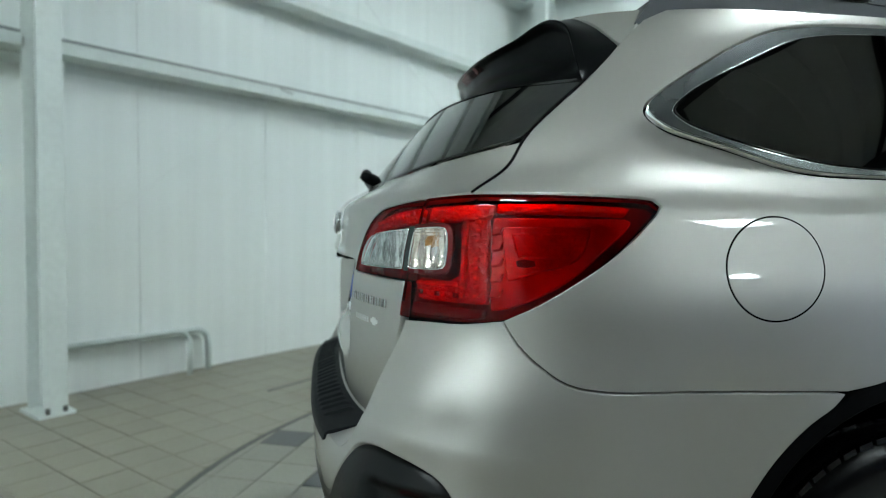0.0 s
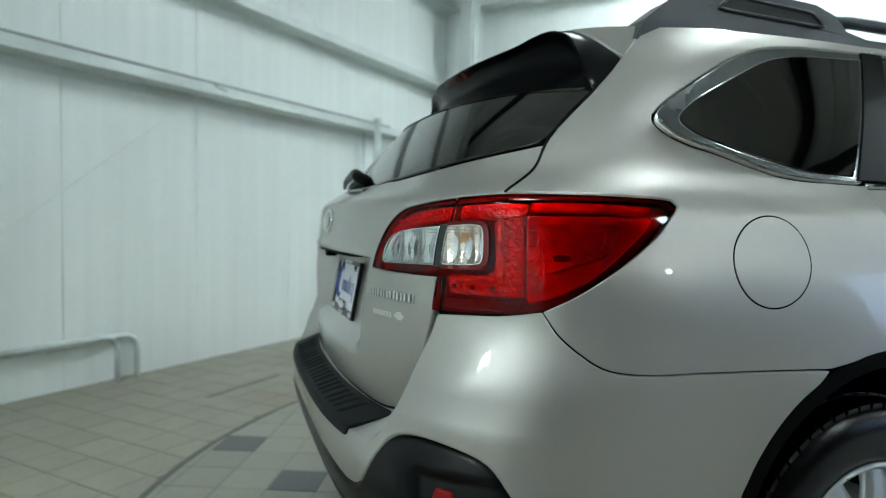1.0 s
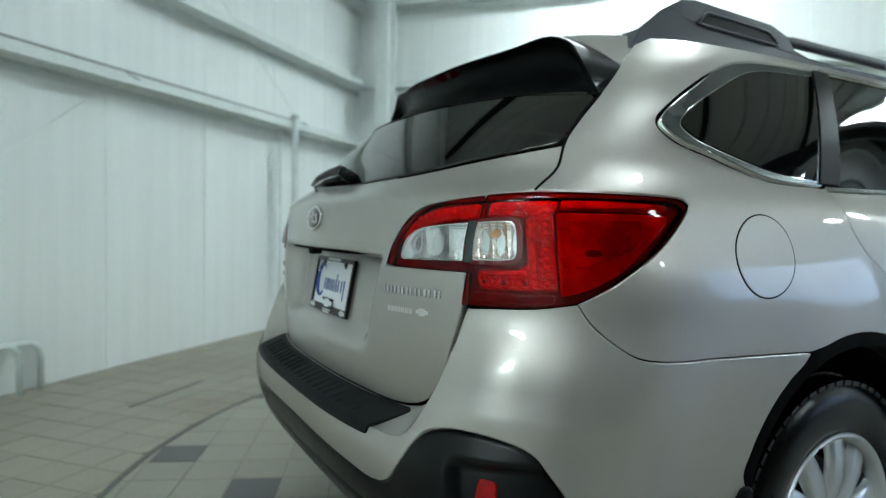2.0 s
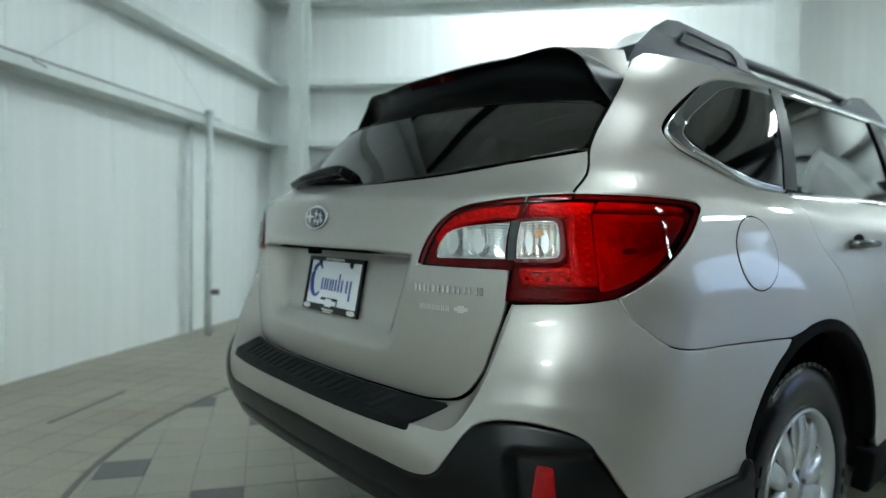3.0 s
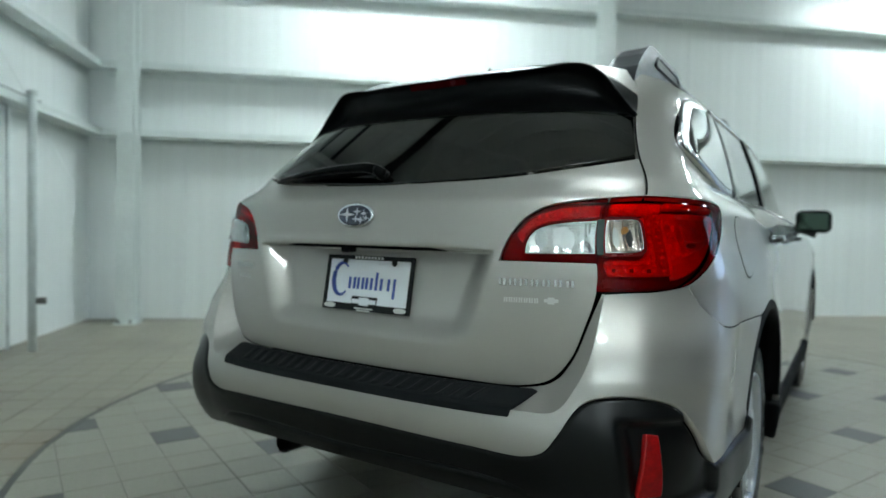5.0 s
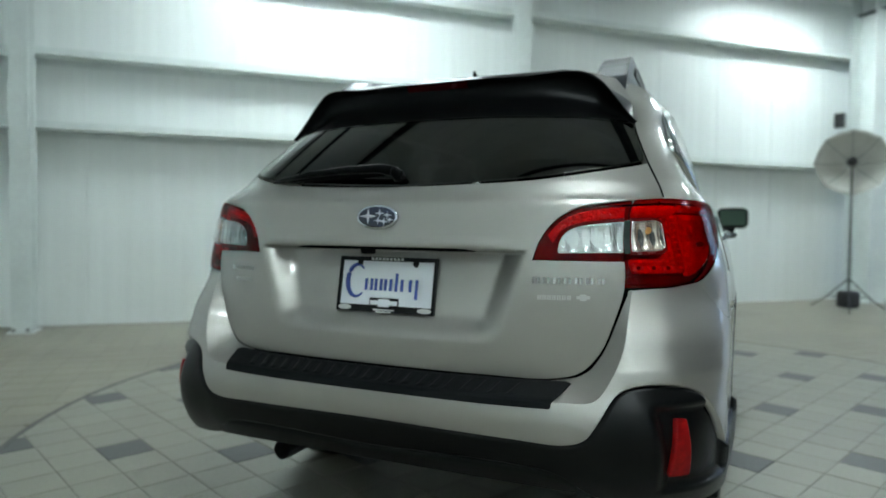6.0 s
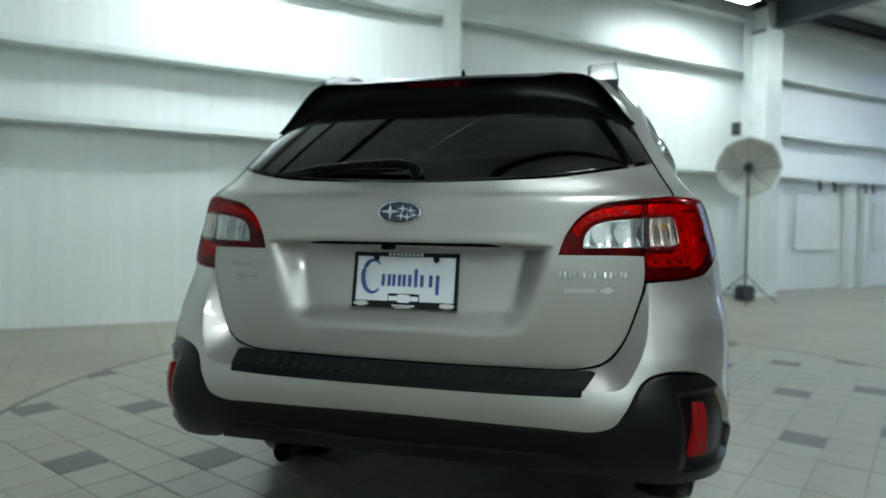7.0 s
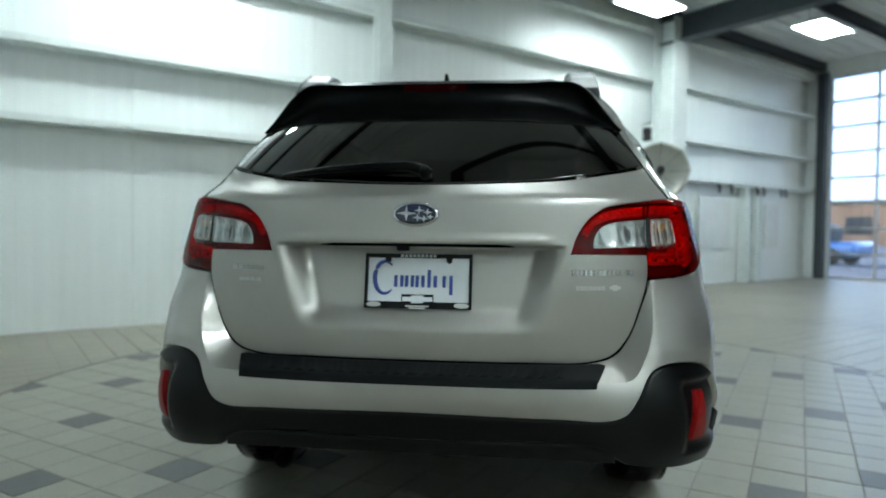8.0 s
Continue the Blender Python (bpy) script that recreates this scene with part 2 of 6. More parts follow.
def tube(points, radius, sides=10, ends=True):
    """A round bar along the points; radius may be a number or one for each point."""
    bm, rings = bmesh.new(), []
    pts = [Vector(p) for p in points]
    for i, p in enumerate(pts):
        d = (pts[min(i + 1, len(pts) - 1)] - pts[max(i - 1, 0)]).normalized()
        a = d.cross(Vector((0, 0, 1)) if abs(d.z) < 0.95 else Vector((1, 0, 0))).normalized()
        b = d.cross(a)
        r = radius[i] if isinstance(radius, (list, tuple)) else radius
        rings.append([bm.verts.new(p + (a * math.cos(2 * math.pi * k / sides) + b * math.sin(2 * math.pi * k / sides)) * r) for k in range(sides)])
    for r0, r1 in zip(rings, rings[1:]):
        for k in range(sides):
            bm.faces.new((r0[k], r0[(k + 1) % sides], r1[(k + 1) % sides], r1[k]))
    if ends:
        bm.faces.new(rings[0][::-1])
        bm.faces.new(rings[-1])
    bmesh.ops.recalc_face_normals(bm, faces=bm.faces[:])
    return bm


def lathe(profile, steps=64, closed=False):
    """Turns (radius, along) pairs about the x axis."""
    bm, rings = bmesh.new(), []
    for k in range(steps):
        a = 2 * math.pi * k / steps
        rings.append([bm.verts.new((x, r * math.cos(a), r * math.sin(a))) for r, x in profile])
    n = len(profile)
    for k in range(steps):
        r0, r1 = rings[k], rings[(k + 1) % steps]
        for i in range(n if closed else n - 1):
            bm.faces.new((r0[i], r0[(i + 1) % n], r1[(i + 1) % n], r1[i]))
    bmesh.ops.recalc_face_normals(bm, faces=bm.faces[:])
    return bm


def empty(name, label, category, at=None, group=""):
    ob = new(name)
    if at is not None:
        ob.matrix_basis = at
    return tagged(ob, label, category, group)


# ---- the building ----
def wall(name, u0, u1, v0, v1, z0=0.0, z1=EAVE + 0.24, label="white insulated metal panel wall"):
    return tagged(part(name, box(u0, u1, v0, v1, z0, z1), JOINT, at=room(0, 0)), label, "wall", kind="structure")


wall_left = wall("wall_left", LEFT_U - 0.2, LEFT_U - 0.03, FRONT_V - 0.2, BACK_V + 0.2)
wall_back = wall("wall_back", LEFT_U - 0.03, END_U + 0.2, BACK_V + 0.03, BACK_V + 0.2)
BAY_U = 2.0
wall_front = wall("wall_front", LEFT_U - 0.03, BAY_U, FRONT_V - 0.2, FRONT_V, label="plain white metal wall")
wall_front.data.materials[0] = WALL
# unseen wall beyond BAY_U, darkened so the car's side reflects less light
wall_dim = wall("wall_front", BAY_U, END_U + 0.2, FRONT_V - 0.2, FRONT_V, label="unseen closing wall, darkened to dim reflections on the car")
wall_dim.data.materials[0] = FRONT_WALL
DOOR_TOP = 4.72
door_spans = [(1.35, 5.35)]
wall_end = empty("wall_end", "white metal end wall with tall glazed door openings", "wall", room(0, 0))
tagged(wall_end, kind="structure")
for a, b, z0 in ((BACK_V + 0.03, 5.35, 0), (5.35, 1.35, DOOR_TOP), (1.35, FRONT_V, 0)):
    # the unseen stretch past the door takes the same dimming colour
    part("wall_section", box(END_U, END_U + 0.2, b, a, z0, EAVE + 0.24), WALL if b > 1 else FRONT_WALL, wall_end)

floor = tagged(part("floor", box(LEFT_U - 0.2, END_U + 0.2, FRONT_V - 0.2, BACK_V + 0.2, -0.25, -0.006), GROUT, at=room(0, 0)), "grey-beige tiled shop floor with worn grout", "floor", kind="structure")
ground = tagged(part("ground", box(END_U + 0.2, 900, -900, 900, -0.3, -0.03), ASPHALT, at=room(0, 0)), "flat asphalt yard outside the doors", "ground", kind="structure")

# roof: sheets with ribs, one mesh
bm = bmesh.new()
add_box(bm, LEFT_U - 0.2, END_U + 0.2, FRONT_V - 0.2, BACK_V + 0.2, EAVE + 0.24, EAVE + 0.34)
for k in range(40):
    v = FRONT_V + 0.15 + k * 0.305
    if v < BACK_V:
        add_box(bm, LEFT_U, END_U, v, v + 0.035, EAVE + 0.215, EAVE + 0.241)
ceiling = tagged(part("ceiling", bm, CEILING, at=room(0, 0)), "grey-white ribbed roof sheeting above dark purlins", "ceiling", kind="structure")

for k in range(7):
    v = BACK_V - 0.35 - k * 1.9
    bm = box(LEFT_U, END_U, v - 0.035, v + 0.035, EAVE + 0.02, EAVE + 0.214)
    add_box(bm, LEFT_U, END_U, v - 0.035, v + 0.06, EAVE + 0.02, EAVE + 0.03)
    tagged(part("roof_purlin", bm, BEAM, at=room(0, 0)), "dark steel roof purlin", "beam", "roof purlins", "structure")


def i_beam(length, depth, width, flange=0.014, web=0.009):
    """An I section standing along x, from 0 to length, its web upright."""
    bm = bmesh.new()
    add_box(bm, 0, length, -width / 2, width / 2, 0, flange)
    add_box(bm, 0, length, -width / 2, width / 2, depth - flange, depth)
    add_box(bm, 0, length, -web / 2, web / 2, flange, depth - flange)
    return bm


for u in (3.07, 8.95):
    b = part("roof_rafter", i_beam(BACK_V - FRONT_V - 0.3, 0.42, 0.22), BEAM, at=room(u, FRONT_V + 0.1, EAVE - 0.41, 90))
    tagged(b, "dark steel roof rafter", "beam", "roof rafters", "structure")


def column(u, v, width, depth, turn, label):
    """A white steel column with its flanges facing the wall, its foot plate and bolts."""
    ob = empty("steel_column", label, "column", room(u, v, 0, turn), "wall columns")
    tagged(ob, kind="structure")
    part("web", box(-0.005, 0.005, -depth / 2 + 0.012, depth / 2 - 0.012, 0.02, EAVE), GIRT, ob)
    for s in (-1, 1):
        part("flange", box(-width / 2, width / 2, s * depth / 2 - 0.007, s * depth / 2 + 0.007, 0.02, EAVE, 0.002, 1), GIRT, ob)
    part("base_plate", box(-width / 2 - 0.03, width / 2 + 0.03, -depth / 2 - 0.03, depth / 2 + 0.03, 0, 0.02), GIRT, ob)
    for sx in (-1, 1):
        for sy in (-1, 1):
            part("anchor_bolt", tube([(sx * width * 0.35, sy * (depth / 2 + 0.018), 0.02), (sx * width * 0.35, sy * (depth / 2 + 0.018), 0.05)], 0.012, 6), STEEL, ob)
    return ob


column(3.07, 5.54, 0.20, 0.10, 0, "slim white steel wind column against the back wall")
column(8.95, 5.42, 0.42, 0.4, 0, "broad white steel frame column against the back wall")
column(-2.36, 5.47, 0.17, 0.22, 0, "white steel corner column")
column(LEFT_U + 0.30, 0.14, 0.13, 0.20, 90, "white steel column against the panel wall")


def girt(name, at, length, label):
    """A horizontal Z rail: upright web, a flange out at the top and a lip."""
    ring = [(0.0, -0.07), (0.0, 0.0), (-0.20, 0.0), (-0.20, 0.065), (-0.206, 0.065), (-0.206, -0.006), (-0.004, -0.006), (-0.004, -0.07)]
    bm = bmesh.new()
    rows = [[bm.verts.new((x, y, z)) for y, z in ring] for x in (0, length)]
    for k in range(8):
        bm.faces.new((rows[0][k], rows[0][(k + 1) % 8], rows[1][(k + 1) % 8], rows[1][k]))
    for r in rows:
        bm.faces.new(r)
    bmesh.ops.recalc_face_normals(bm, faces=bm.faces[:])
    ob = part(name, bm, GIRT, at=at)
    return tagged(ob, label, "wall girt", "wall girts", "structure")


for z in (2.05, 2.79, 3.79):
    girt("wall_girt", room(LEFT_U + 0.001, FRONT_V + 0.05, z, 90), BACK_V - FRONT_V - 0.1, "white steel girt along the panel wall")
    for u0, u1 in (((LEFT_U + 0.21, 3.0), (8.95, END_U - 0.04)) if z == 2.79 else ((LEFT_U + 0.21, END_U - 0.04),)):
        girt("wall_girt", room(u0, BACK_V - 0.001, z, 0), u1 - u0, "white steel girt along the back wall")

# wall panels, each with its joint
def wall_panels(parent, at_of, count, width, height, name):
    bm = box(0.0015, width - 0.0015, -0.03, 0, 0, height, 0.0015, 1)
    me = bpy.data.meshes.new(name)
    bm.to_mesh(me)
    bm.free()
    me.materials.append(WALL)
    for k in range(count):
        ob = made(name, me, parent)
        ob.matrix_basis = at_of(k)


wall_panels(wall_left, lambda k: pose(LEFT_U - 0.03, 0.83 + (k - 6) * 1.03, 0, 0, 0, 90), 11, 1.03, EAVE - 0.01, "wall_panel")
wall_panels(wall_back, lambda k: pose(LEFT_U + k * 1.03, BACK_V + 0.03, 0, 0, 0, 0), 17, 1.03, EAVE - 0.01, "wall_panel")

# eave trim where the wall meets the roof
tagged(part("eave_trim", box(LEFT_U, END_U, BACK_V - 0.16, BACK_V, EAVE - 0.16, EAVE + 0.02), GIRT, at=room(0, 0)), "white eave trim under the roof", "trim", kind="structure")
tagged(part("eave_trim", box(LEFT_U, LEFT_U + 0.16, FRONT_V, BACK_V - 0.17, EAVE - 0.16, EAVE + 0.02), GIRT, at=room(0, 0)), "white eave trim under the roof", "trim", kind="structure")

# ---- ceiling lights ----
light = empty("ceiling_light", "square-ended white high-bay ceiling light, lit", "ceiling light", room(7.3, 4.65, 4.55), "ceiling lights")
part("housing", box(-0.56, 0.56, -0.30, 0.30, 0.006, 0.06, 0.01), GIRT, light)
part("diffuser", box(-0.52, 0.52, -0.26, 0.26, 0.0, 0.005), LIGHT, light, "glowing white diffuser")
for s in (-1, 1):
    part("hanger", tube([(s * 0.5, 0, 0.06), (s * 0.5, 0, EAVE + 0.2 - 4.55)], 0.004, 6), BEAM, light)
for u, v in ((10.6, 3.6), (7.3, -0.8), (0.7, -2.8), (-0.5, -5.1)):
    copy_thing(light, room(u, v, 4.55))
copy_thing(light, room(0.15, 4.6, 4.55) @ Matrix.Diagonal((0.85, 0.85, 1.0, 1.0)))
copy_thing(light, room(1.25, 4.3, 4.55) @ Matrix.Diagonal((0.85, 0.85, 1.0, 1.0)))
copy_thing(light, room(2.15, 1.6, 4.55) @ Matrix.Diagonal((0.75, 0.75, 1.0, 1.0)))
copy_thing(light, room(10.0, -1.45, 4.55) @ Matrix.Diagonal((0.6, 0.6, 1.0, 1.0)))


# ---- the car: outer skin as smooth sections ----
import functools


def spline(pts):
    """Natural cubic spline through (t, value) pairs, straight beyond both ends."""
    xs, ys = np.array(pts, float).T
    n, h = len(xs), np.diff(xs)
    a = np.zeros((n, n)); b = np.zeros(n)
    a[0, 0] = a[-1, -1] = 1
    for i in range(1, n - 1):
        a[i, i - 1:i + 2] = h[i - 1], 2 * (h[i - 1] + h[i]), h[i]
        b[i] = 6 * ((ys[i + 1] - ys[i]) / h[i] - (ys[i] - ys[i - 1]) / h[i - 1])
    m = np.linalg.solve(a, b)
    xs, ys, h, m = xs.tolist(), ys.tolist(), h.tolist(), m.tolist()
    def at(t):
        if t <= xs[0]:
            return ys[0] + (t - xs[0]) * ((ys[1] - ys[0]) / h[0] - h[0] * m[1] / 6)
        if t >= xs[-1]:
            return ys[-1] + (t - xs[-1]) * ((ys[-1] - ys[-2]) / h[-1] + h[-1] * m[-2] / 6)
        i = 0
        while t > xs[i + 1]:
            i += 1
        p, r = (xs[i + 1] - t) / h[i], (t - xs[i]) / h[i]
        return p * ys[i] + r * ys[i + 1] + ((p ** 3 - p) * m[i] + (r ** 3 - r) * m[i + 1]) * h[i] ** 2 / 6
    return at
HUB_Y, HUB_Z = 0.98, 0.362
half_width = spline([(0.20, 0.865), (0.40, 0.895), (0.62, 0.905), (0.80, 0.907), (0.92, 0.902), (1.0, 0.889), (1.06, 0.872), (1.13, 0.851), (1.17, 0.829), (1.21, 0.797), (1.26, 0.768), (1.34, 0.731), (1.42, 0.695), (1.50, 0.660), (1.56, 0.615)])
gate_y = spline([(0.55, -0.03), (0.68, -0.058), (0.82, -0.070), (0.97, -0.074), (1.09, -0.068), (1.13, -0.063), (1.15, -0.054), (1.163, -0.038), (1.18, -0.010), (1.20, 0.022), (1.26, 0.074), (1.36, 0.157), (1.46, 0.242), (1.58, 0.35)])
bumper_y = spline([(0.25, 0.03), (0.36, -0.045), (0.46, -0.106), (0.55, -0.132), (0.63, -0.139), (0.70, -0.122), (0.80, -0.094), (0.93, -0.0735)])
gate_power = spline([(0.6, 2.62), (1.0, 2.62), (1.15, 2.7), (1.22, 2.92), (1.30, 2.76), (1.40, 2.38), (1.48, 2.30), (1.56, 2.28)])
gate_depth = spline([(0.6, 0.55), (1.1, 0.55), (1.3, 0.52), (1.56, 0.45)])
QC = 1.10
bumper_power = spline([(0.4, 3.6), (0.55, 3.6), (0.62, 3.2), (0.69, 2.8), (0.8, 2.62), (0.93, 2.62)])
def ease(a, b, t):
    t = min(1.0, max(0.0, (t - a) / (b - a)))
    return t * t * (3 - 2 * t)
def flare(y, z):
    """How far the side swells out: wider towards the doors, over the wheels, and the roof edge ahead of the tail."""
    r = min(math.hypot(y - HUB_Y, z - HUB_Z), math.hypot(y - HUB_Y - 2.745, z - HUB_Z))
    return 0.026 * ease(0.35, 1.1, y) * (1 - ease(1.12, 1.22, z)) + 0.014 * math.exp(-((r - 0.40) / 0.12) ** 2) * (1 - ease(0.95, 1.1, z)) + 0.055 * ease(0.45, 1.15, y) * ease(1.36, 1.56, z) - 0.018 * ease(0.9, 1.3, y) * ease(1.1, 1.16, z) * (1 - ease(1.2, 1.36, z))
@functools.lru_cache(maxsize=None)
def section(kind, z):
    if kind == "gate":
        return half_width(z), gate_y(z), gate_depth(z), gate_power(z)
    return half_width(z), bumper_y(z), 0.55, bumper_power(z)
def skin(kind, q, z):
    """The point of the outer skin at q metres round from the middle of the tail, at height z."""
    if kind == "house":
        t = (z - 1.20) / 0.34
        p = skin("gate", q, 1.20) * (1 - t) + skin("gate", q, 1.54) * t
        p[0] += math.copysign(0.010 * math.sin(math.pi * min(1, max(0, t))), q)
        return p
    w, y0, b, n = section(kind, z)
    s, q = (-1, -q) if q < 0 else (1, q)
    if q < QC:
        al = q / QC * math.pi / 2
        sa, ca = math.sin(al), math.cos(al)
        r = 1 / ((sa / w) ** n + (ca / b) ** n) ** (1 / n)
        x, y = r * sa, y0 + b - r * ca
    else:
        x, y = w, y0 + b + q - QC
    return np.array((s * (x + flare(y, z) * ease(0.05, 0.45, y - y0)), y, z))
def q_at(kind, z, x=None, y=None):
    """The q at which the skin at height z reaches x, or y."""
    if y is not None and kind != "house":
        w, y0, b, n = section(kind, z)
        if y >= y0 + b: return QC + y - y0 - b
    lo, hi = 0.0, (4.0 if kind == "house" else QC)
    for _ in range(40):
        mid = (lo + hi) / 2
        p = skin(kind, mid, z)
        if (p[0] < abs(x)) if x is not None else (p[1] < y): lo = mid
        else: hi = mid
    return (lo + hi) / 2 * (-1 if x is not None and x < 0 else 1)


def gx(x, z, kind="gate"):
    return (q_at(kind, z, x=x), z)


def gy(y, z, kind="gate"):
    return (q_at(kind, z, y=y), z)


def flow(points, step=0.012, closed=True):
    """A smooth outline through (q, z) points; a third value marks a sharp corner."""
    n = len(points)
    sharp = [i for i in range(n) if len(points[i]) > 2]
    p = [Vector((a[0], a[1])) for a in points]
    out = []
    for i in range(n if closed else n - 1):
        j = (i + 1) % n
        a, b = p[i], p[j]
        pre = p[(i - 1) % n] if (closed or i > 0) and i not in sharp else a - (b - a)
        post = p[(j + 1) % n] if (closed or j < n - 1) and j not in sharp else b + (b - a)
        la, lb, lc = max(1e-6, (a - pre).length) ** 0.5, max(1e-6, (b - a).length) ** 0.5, max(1e-6, (post - b).length) ** 0.5
        ta = (a - pre) / la - (b - pre) / (la + lb) + (b - a) / lb
        tb = (b - a) / lb - (post - a) / (lb + lc) + (post - b) / lc
        k = max(1, int((b - a).length / step))
        for s in range(k):
            t = s / k
            h = (2 * t ** 3 - 3 * t * t + 1, t ** 3 - 2 * t * t + t, -2 * t ** 3 + 3 * t * t, t ** 3 - t * t)
            v = a * h[0] + ta * (lb * h[1]) + b * h[2] + tb * (lb * h[3])
            out.append((v.x, v.y))
    if not closed:
        out.append(tuple(p[-1]))
    return out


def both(half):
    """A whole outline from its half at q >= 0, whose ends lie on the middle line."""
    return half + [(-a[0], *a[1:]) for a in half[::-1] if abs(a[0]) > 1e-6]


def shrunk(loop, gap):
    area = sum(a[0] * b[1] - b[0] * a[1] for a, b in zip(loop, loop[1:] + loop[:1]))
    if area < 0:
        loop = loop[::-1]
    n, out = len(loop), []
    for i in range(n):
        a, b, c = (Vector(loop[k % n]) for k in (i - 1, i, i + 1))
        d0, d1 = (b - a), (c - b)
        d0, d1 = (d0.normalized() if d0.length > 1e-9 else d1.normalized()), (d1.normalized() if d1.length > 1e-9 else d0.normalized())
        m = Vector((-d0.y - d1.y, d0.x + d1.x))
        if m.length < 1e-6:
            m = Vector((-d0.y, d0.x))
        m.normalize()
        f = max(0.5, m.dot(Vector((-d1.y, d1.x))))
        out.append((b.x + m.x * gap / f, b.y + m.y * gap / f))
    return out


def clip_cell(loop, x0, x1, y0, y1):
    for axis, lim, sign in ((0, x0, 1), (0, x1, -1), (1, y0, 1), (1, y1, -1)):
        if not loop:
            return loop
        out = []
        for a, b in zip(loop[-1:] + loop[:-1], loop):
            ia, ib = (a[axis] - lim) * sign >= 0, (b[axis] - lim) * sign >= 0
            if ia != ib:
                t = (lim - a[axis]) / (b[axis] - a[axis])
                out.append((a[0] + t * (b[0] - a[0]), a[1] + t * (b[1] - a[1])))
            if ib:
                out.append(b)
        loop = out
    return loop


def simple_loops(ids, verts):
    """Splits a clipped cell into loops that touch no corner twice."""
    def turns_back(a, b, c):
        u, v = (a[0] - b[0], a[1] - b[1]), (c[0] - b[0], c[1] - b[1])
        m = math.hypot(*u) * math.hypot(*v)
        return u[0] * v[0] + u[1] * v[1] > 0 and abs(u[0] * v[1] - u[1] * v[0]) < 1e-4 * m

    out, todo = [], [list(ids)]
    while todo:
        r, again = todo.pop(), True
        while again and len(r) > 2:
            again = False
            for k in range(len(r)):
                j = (k + 1) % len(r)
                if r[k] == r[k - 1] or r[k - 1] == r[j] or turns_back(verts[r[k - 1]], verts[r[k]], verts[r[j]]):
                    del r[k]
                    again = True
                    break
        if len(r) < 3:
            continue
        seen = {}
        for k, v in enumerate(r):
            if v in seen:
                todo += [r[seen[v]:k], r[:seen[v]] + r[k:]]
                break
            seen[v] = k
        else:
            out.append(r)
    return out


def panel(name, kind, outline, material, parent, cell=0.016, lift=0.0, gap=0.0012, edge=0.0016, depth=0.014, dent=None, mirror=False, label="", step=0.012):
    """A piece of the skin inside an outline, with rounded edges turned inwards."""
    loop = shrunk(flow(outline, step), gap + edge)
    lp = np.array(loop)
    (q0, z0), (q1, z1) = lp.min(0), lp.max(0)
    i0, i1, j0, j1 = math.floor(q0 / cell), math.ceil(q1 / cell), math.floor(z0 / cell), math.ceil(z1 / cell)
    cut = set()
    for a, b in zip(loop, loop[1:] + loop[:1]):
        m = max(4, int(math.hypot(b[0] - a[0], b[1] - a[1]) / 0.0007))
        for k in range(m + 1):
            t = k / m
            q, z = a[0] + t * (b[0] - a[0]), a[1] + t * (b[1] - a[1])
            for dq in (-1e-4, 1e-4):
                for dz in (-1e-4, 1e-4):
                    cut.add((math.floor((q + dq) / cell), math.floor((z + dz) / cell)))
    bq, bz = np.roll(lp[:, 0], -1), np.roll(lp[:, 1], -1)
    verts, index, faces = [], {}, []

    def vid(p):
        key = (round(p[0] * 20000), round(p[1] * 20000))
        if key not in index:
            index[key] = len(verts)
            verts.append(p)
        return index[key]

    for j in range(j0, j1):
        zc = (j + 0.5) * cell
        cross = (lp[:, 1] > zc) != (bz > zc)
        xs = np.sort(lp[cross, 0] + (zc - lp[cross, 1]) * (bq[cross] - lp[cross, 0]) / (bz[cross] - lp[cross, 1]))
        for i in range(i0, i1):
            a, b, c, d = i * cell, (i + 1) * cell, j * cell, (j + 1) * cell
            if (i, j) in cut:
                poly = clip_cell(loop, a, b, c, d)
            elif np.searchsorted(xs, (a + b) / 2) % 2:
                poly = [(a, c), (b, c), (b, d), (a, d)]
            else:
                continue
            ids = [vid(p) for p in poly]
            faces += simple_loops(ids, verts)
    used = {}
    for f in faces:
        for a, b in zip(f, f[1:] + f[:1]):
            used[(a, b)] = used.get((a, b), 0) + 1
    rim = [(a, b) for (a, b) in used if (b, a) not in used]
    seg = np.roll(lp, -1, 0) - lp
    seg_len = np.maximum(1e-9, np.hypot(seg[:, 0], seg[:, 1]))
    turn = np.stack((seg[:, 1], -seg[:, 0]), 1) / seg_len[:, None]
    knot = turn + np.roll(turn, 1, 0)
    outward = {}
    for k in {k for e in rim for k in e}:
        p = np.array(verts[k])
        t = np.clip(((p - lp) * seg).sum(1) / seg_len ** 2, 0, 1)
        i = int(np.argmin(((lp + seg * t[:, None] - p) ** 2).sum(1)))
        o = knot[i] * (1 - t[i]) + knot[(i + 1) % len(lp)] * t[i]
        outward[k] = Vector(o)

    def place(q, z, up):
        e = 0.003
        p = skin(kind, q, z)
        tq, tz = skin(kind, q + e, z) - skin(kind, q - e, z), skin(kind, q, z + e) - skin(kind, q, z - e)
        nn = np.cross(tq, tz)
        nn = nn / np.linalg.norm(nn)
        return p + nn * up, nn, tq / (2 * e), tz / (2 * e)

    pos, nor = [], []
    for q, z in verts:
        p, nn, _, _ = place(q, z, lift + (dent(q, z) if dent else 0.0))
        pos.append(p)
        if dent:
            e = 0.002
            a, b, c, d = (place(q + i, z + j, lift + dent(q + i, z + j))[0] for i, j in ((-e, 0), (e, 0), (0, -e), (0, e)))
            nn = np.cross(b - a, d - c)
            nn = nn / np.linalg.norm(nn)
        nor.append(nn)
    ring1, ring2 = {}, {}
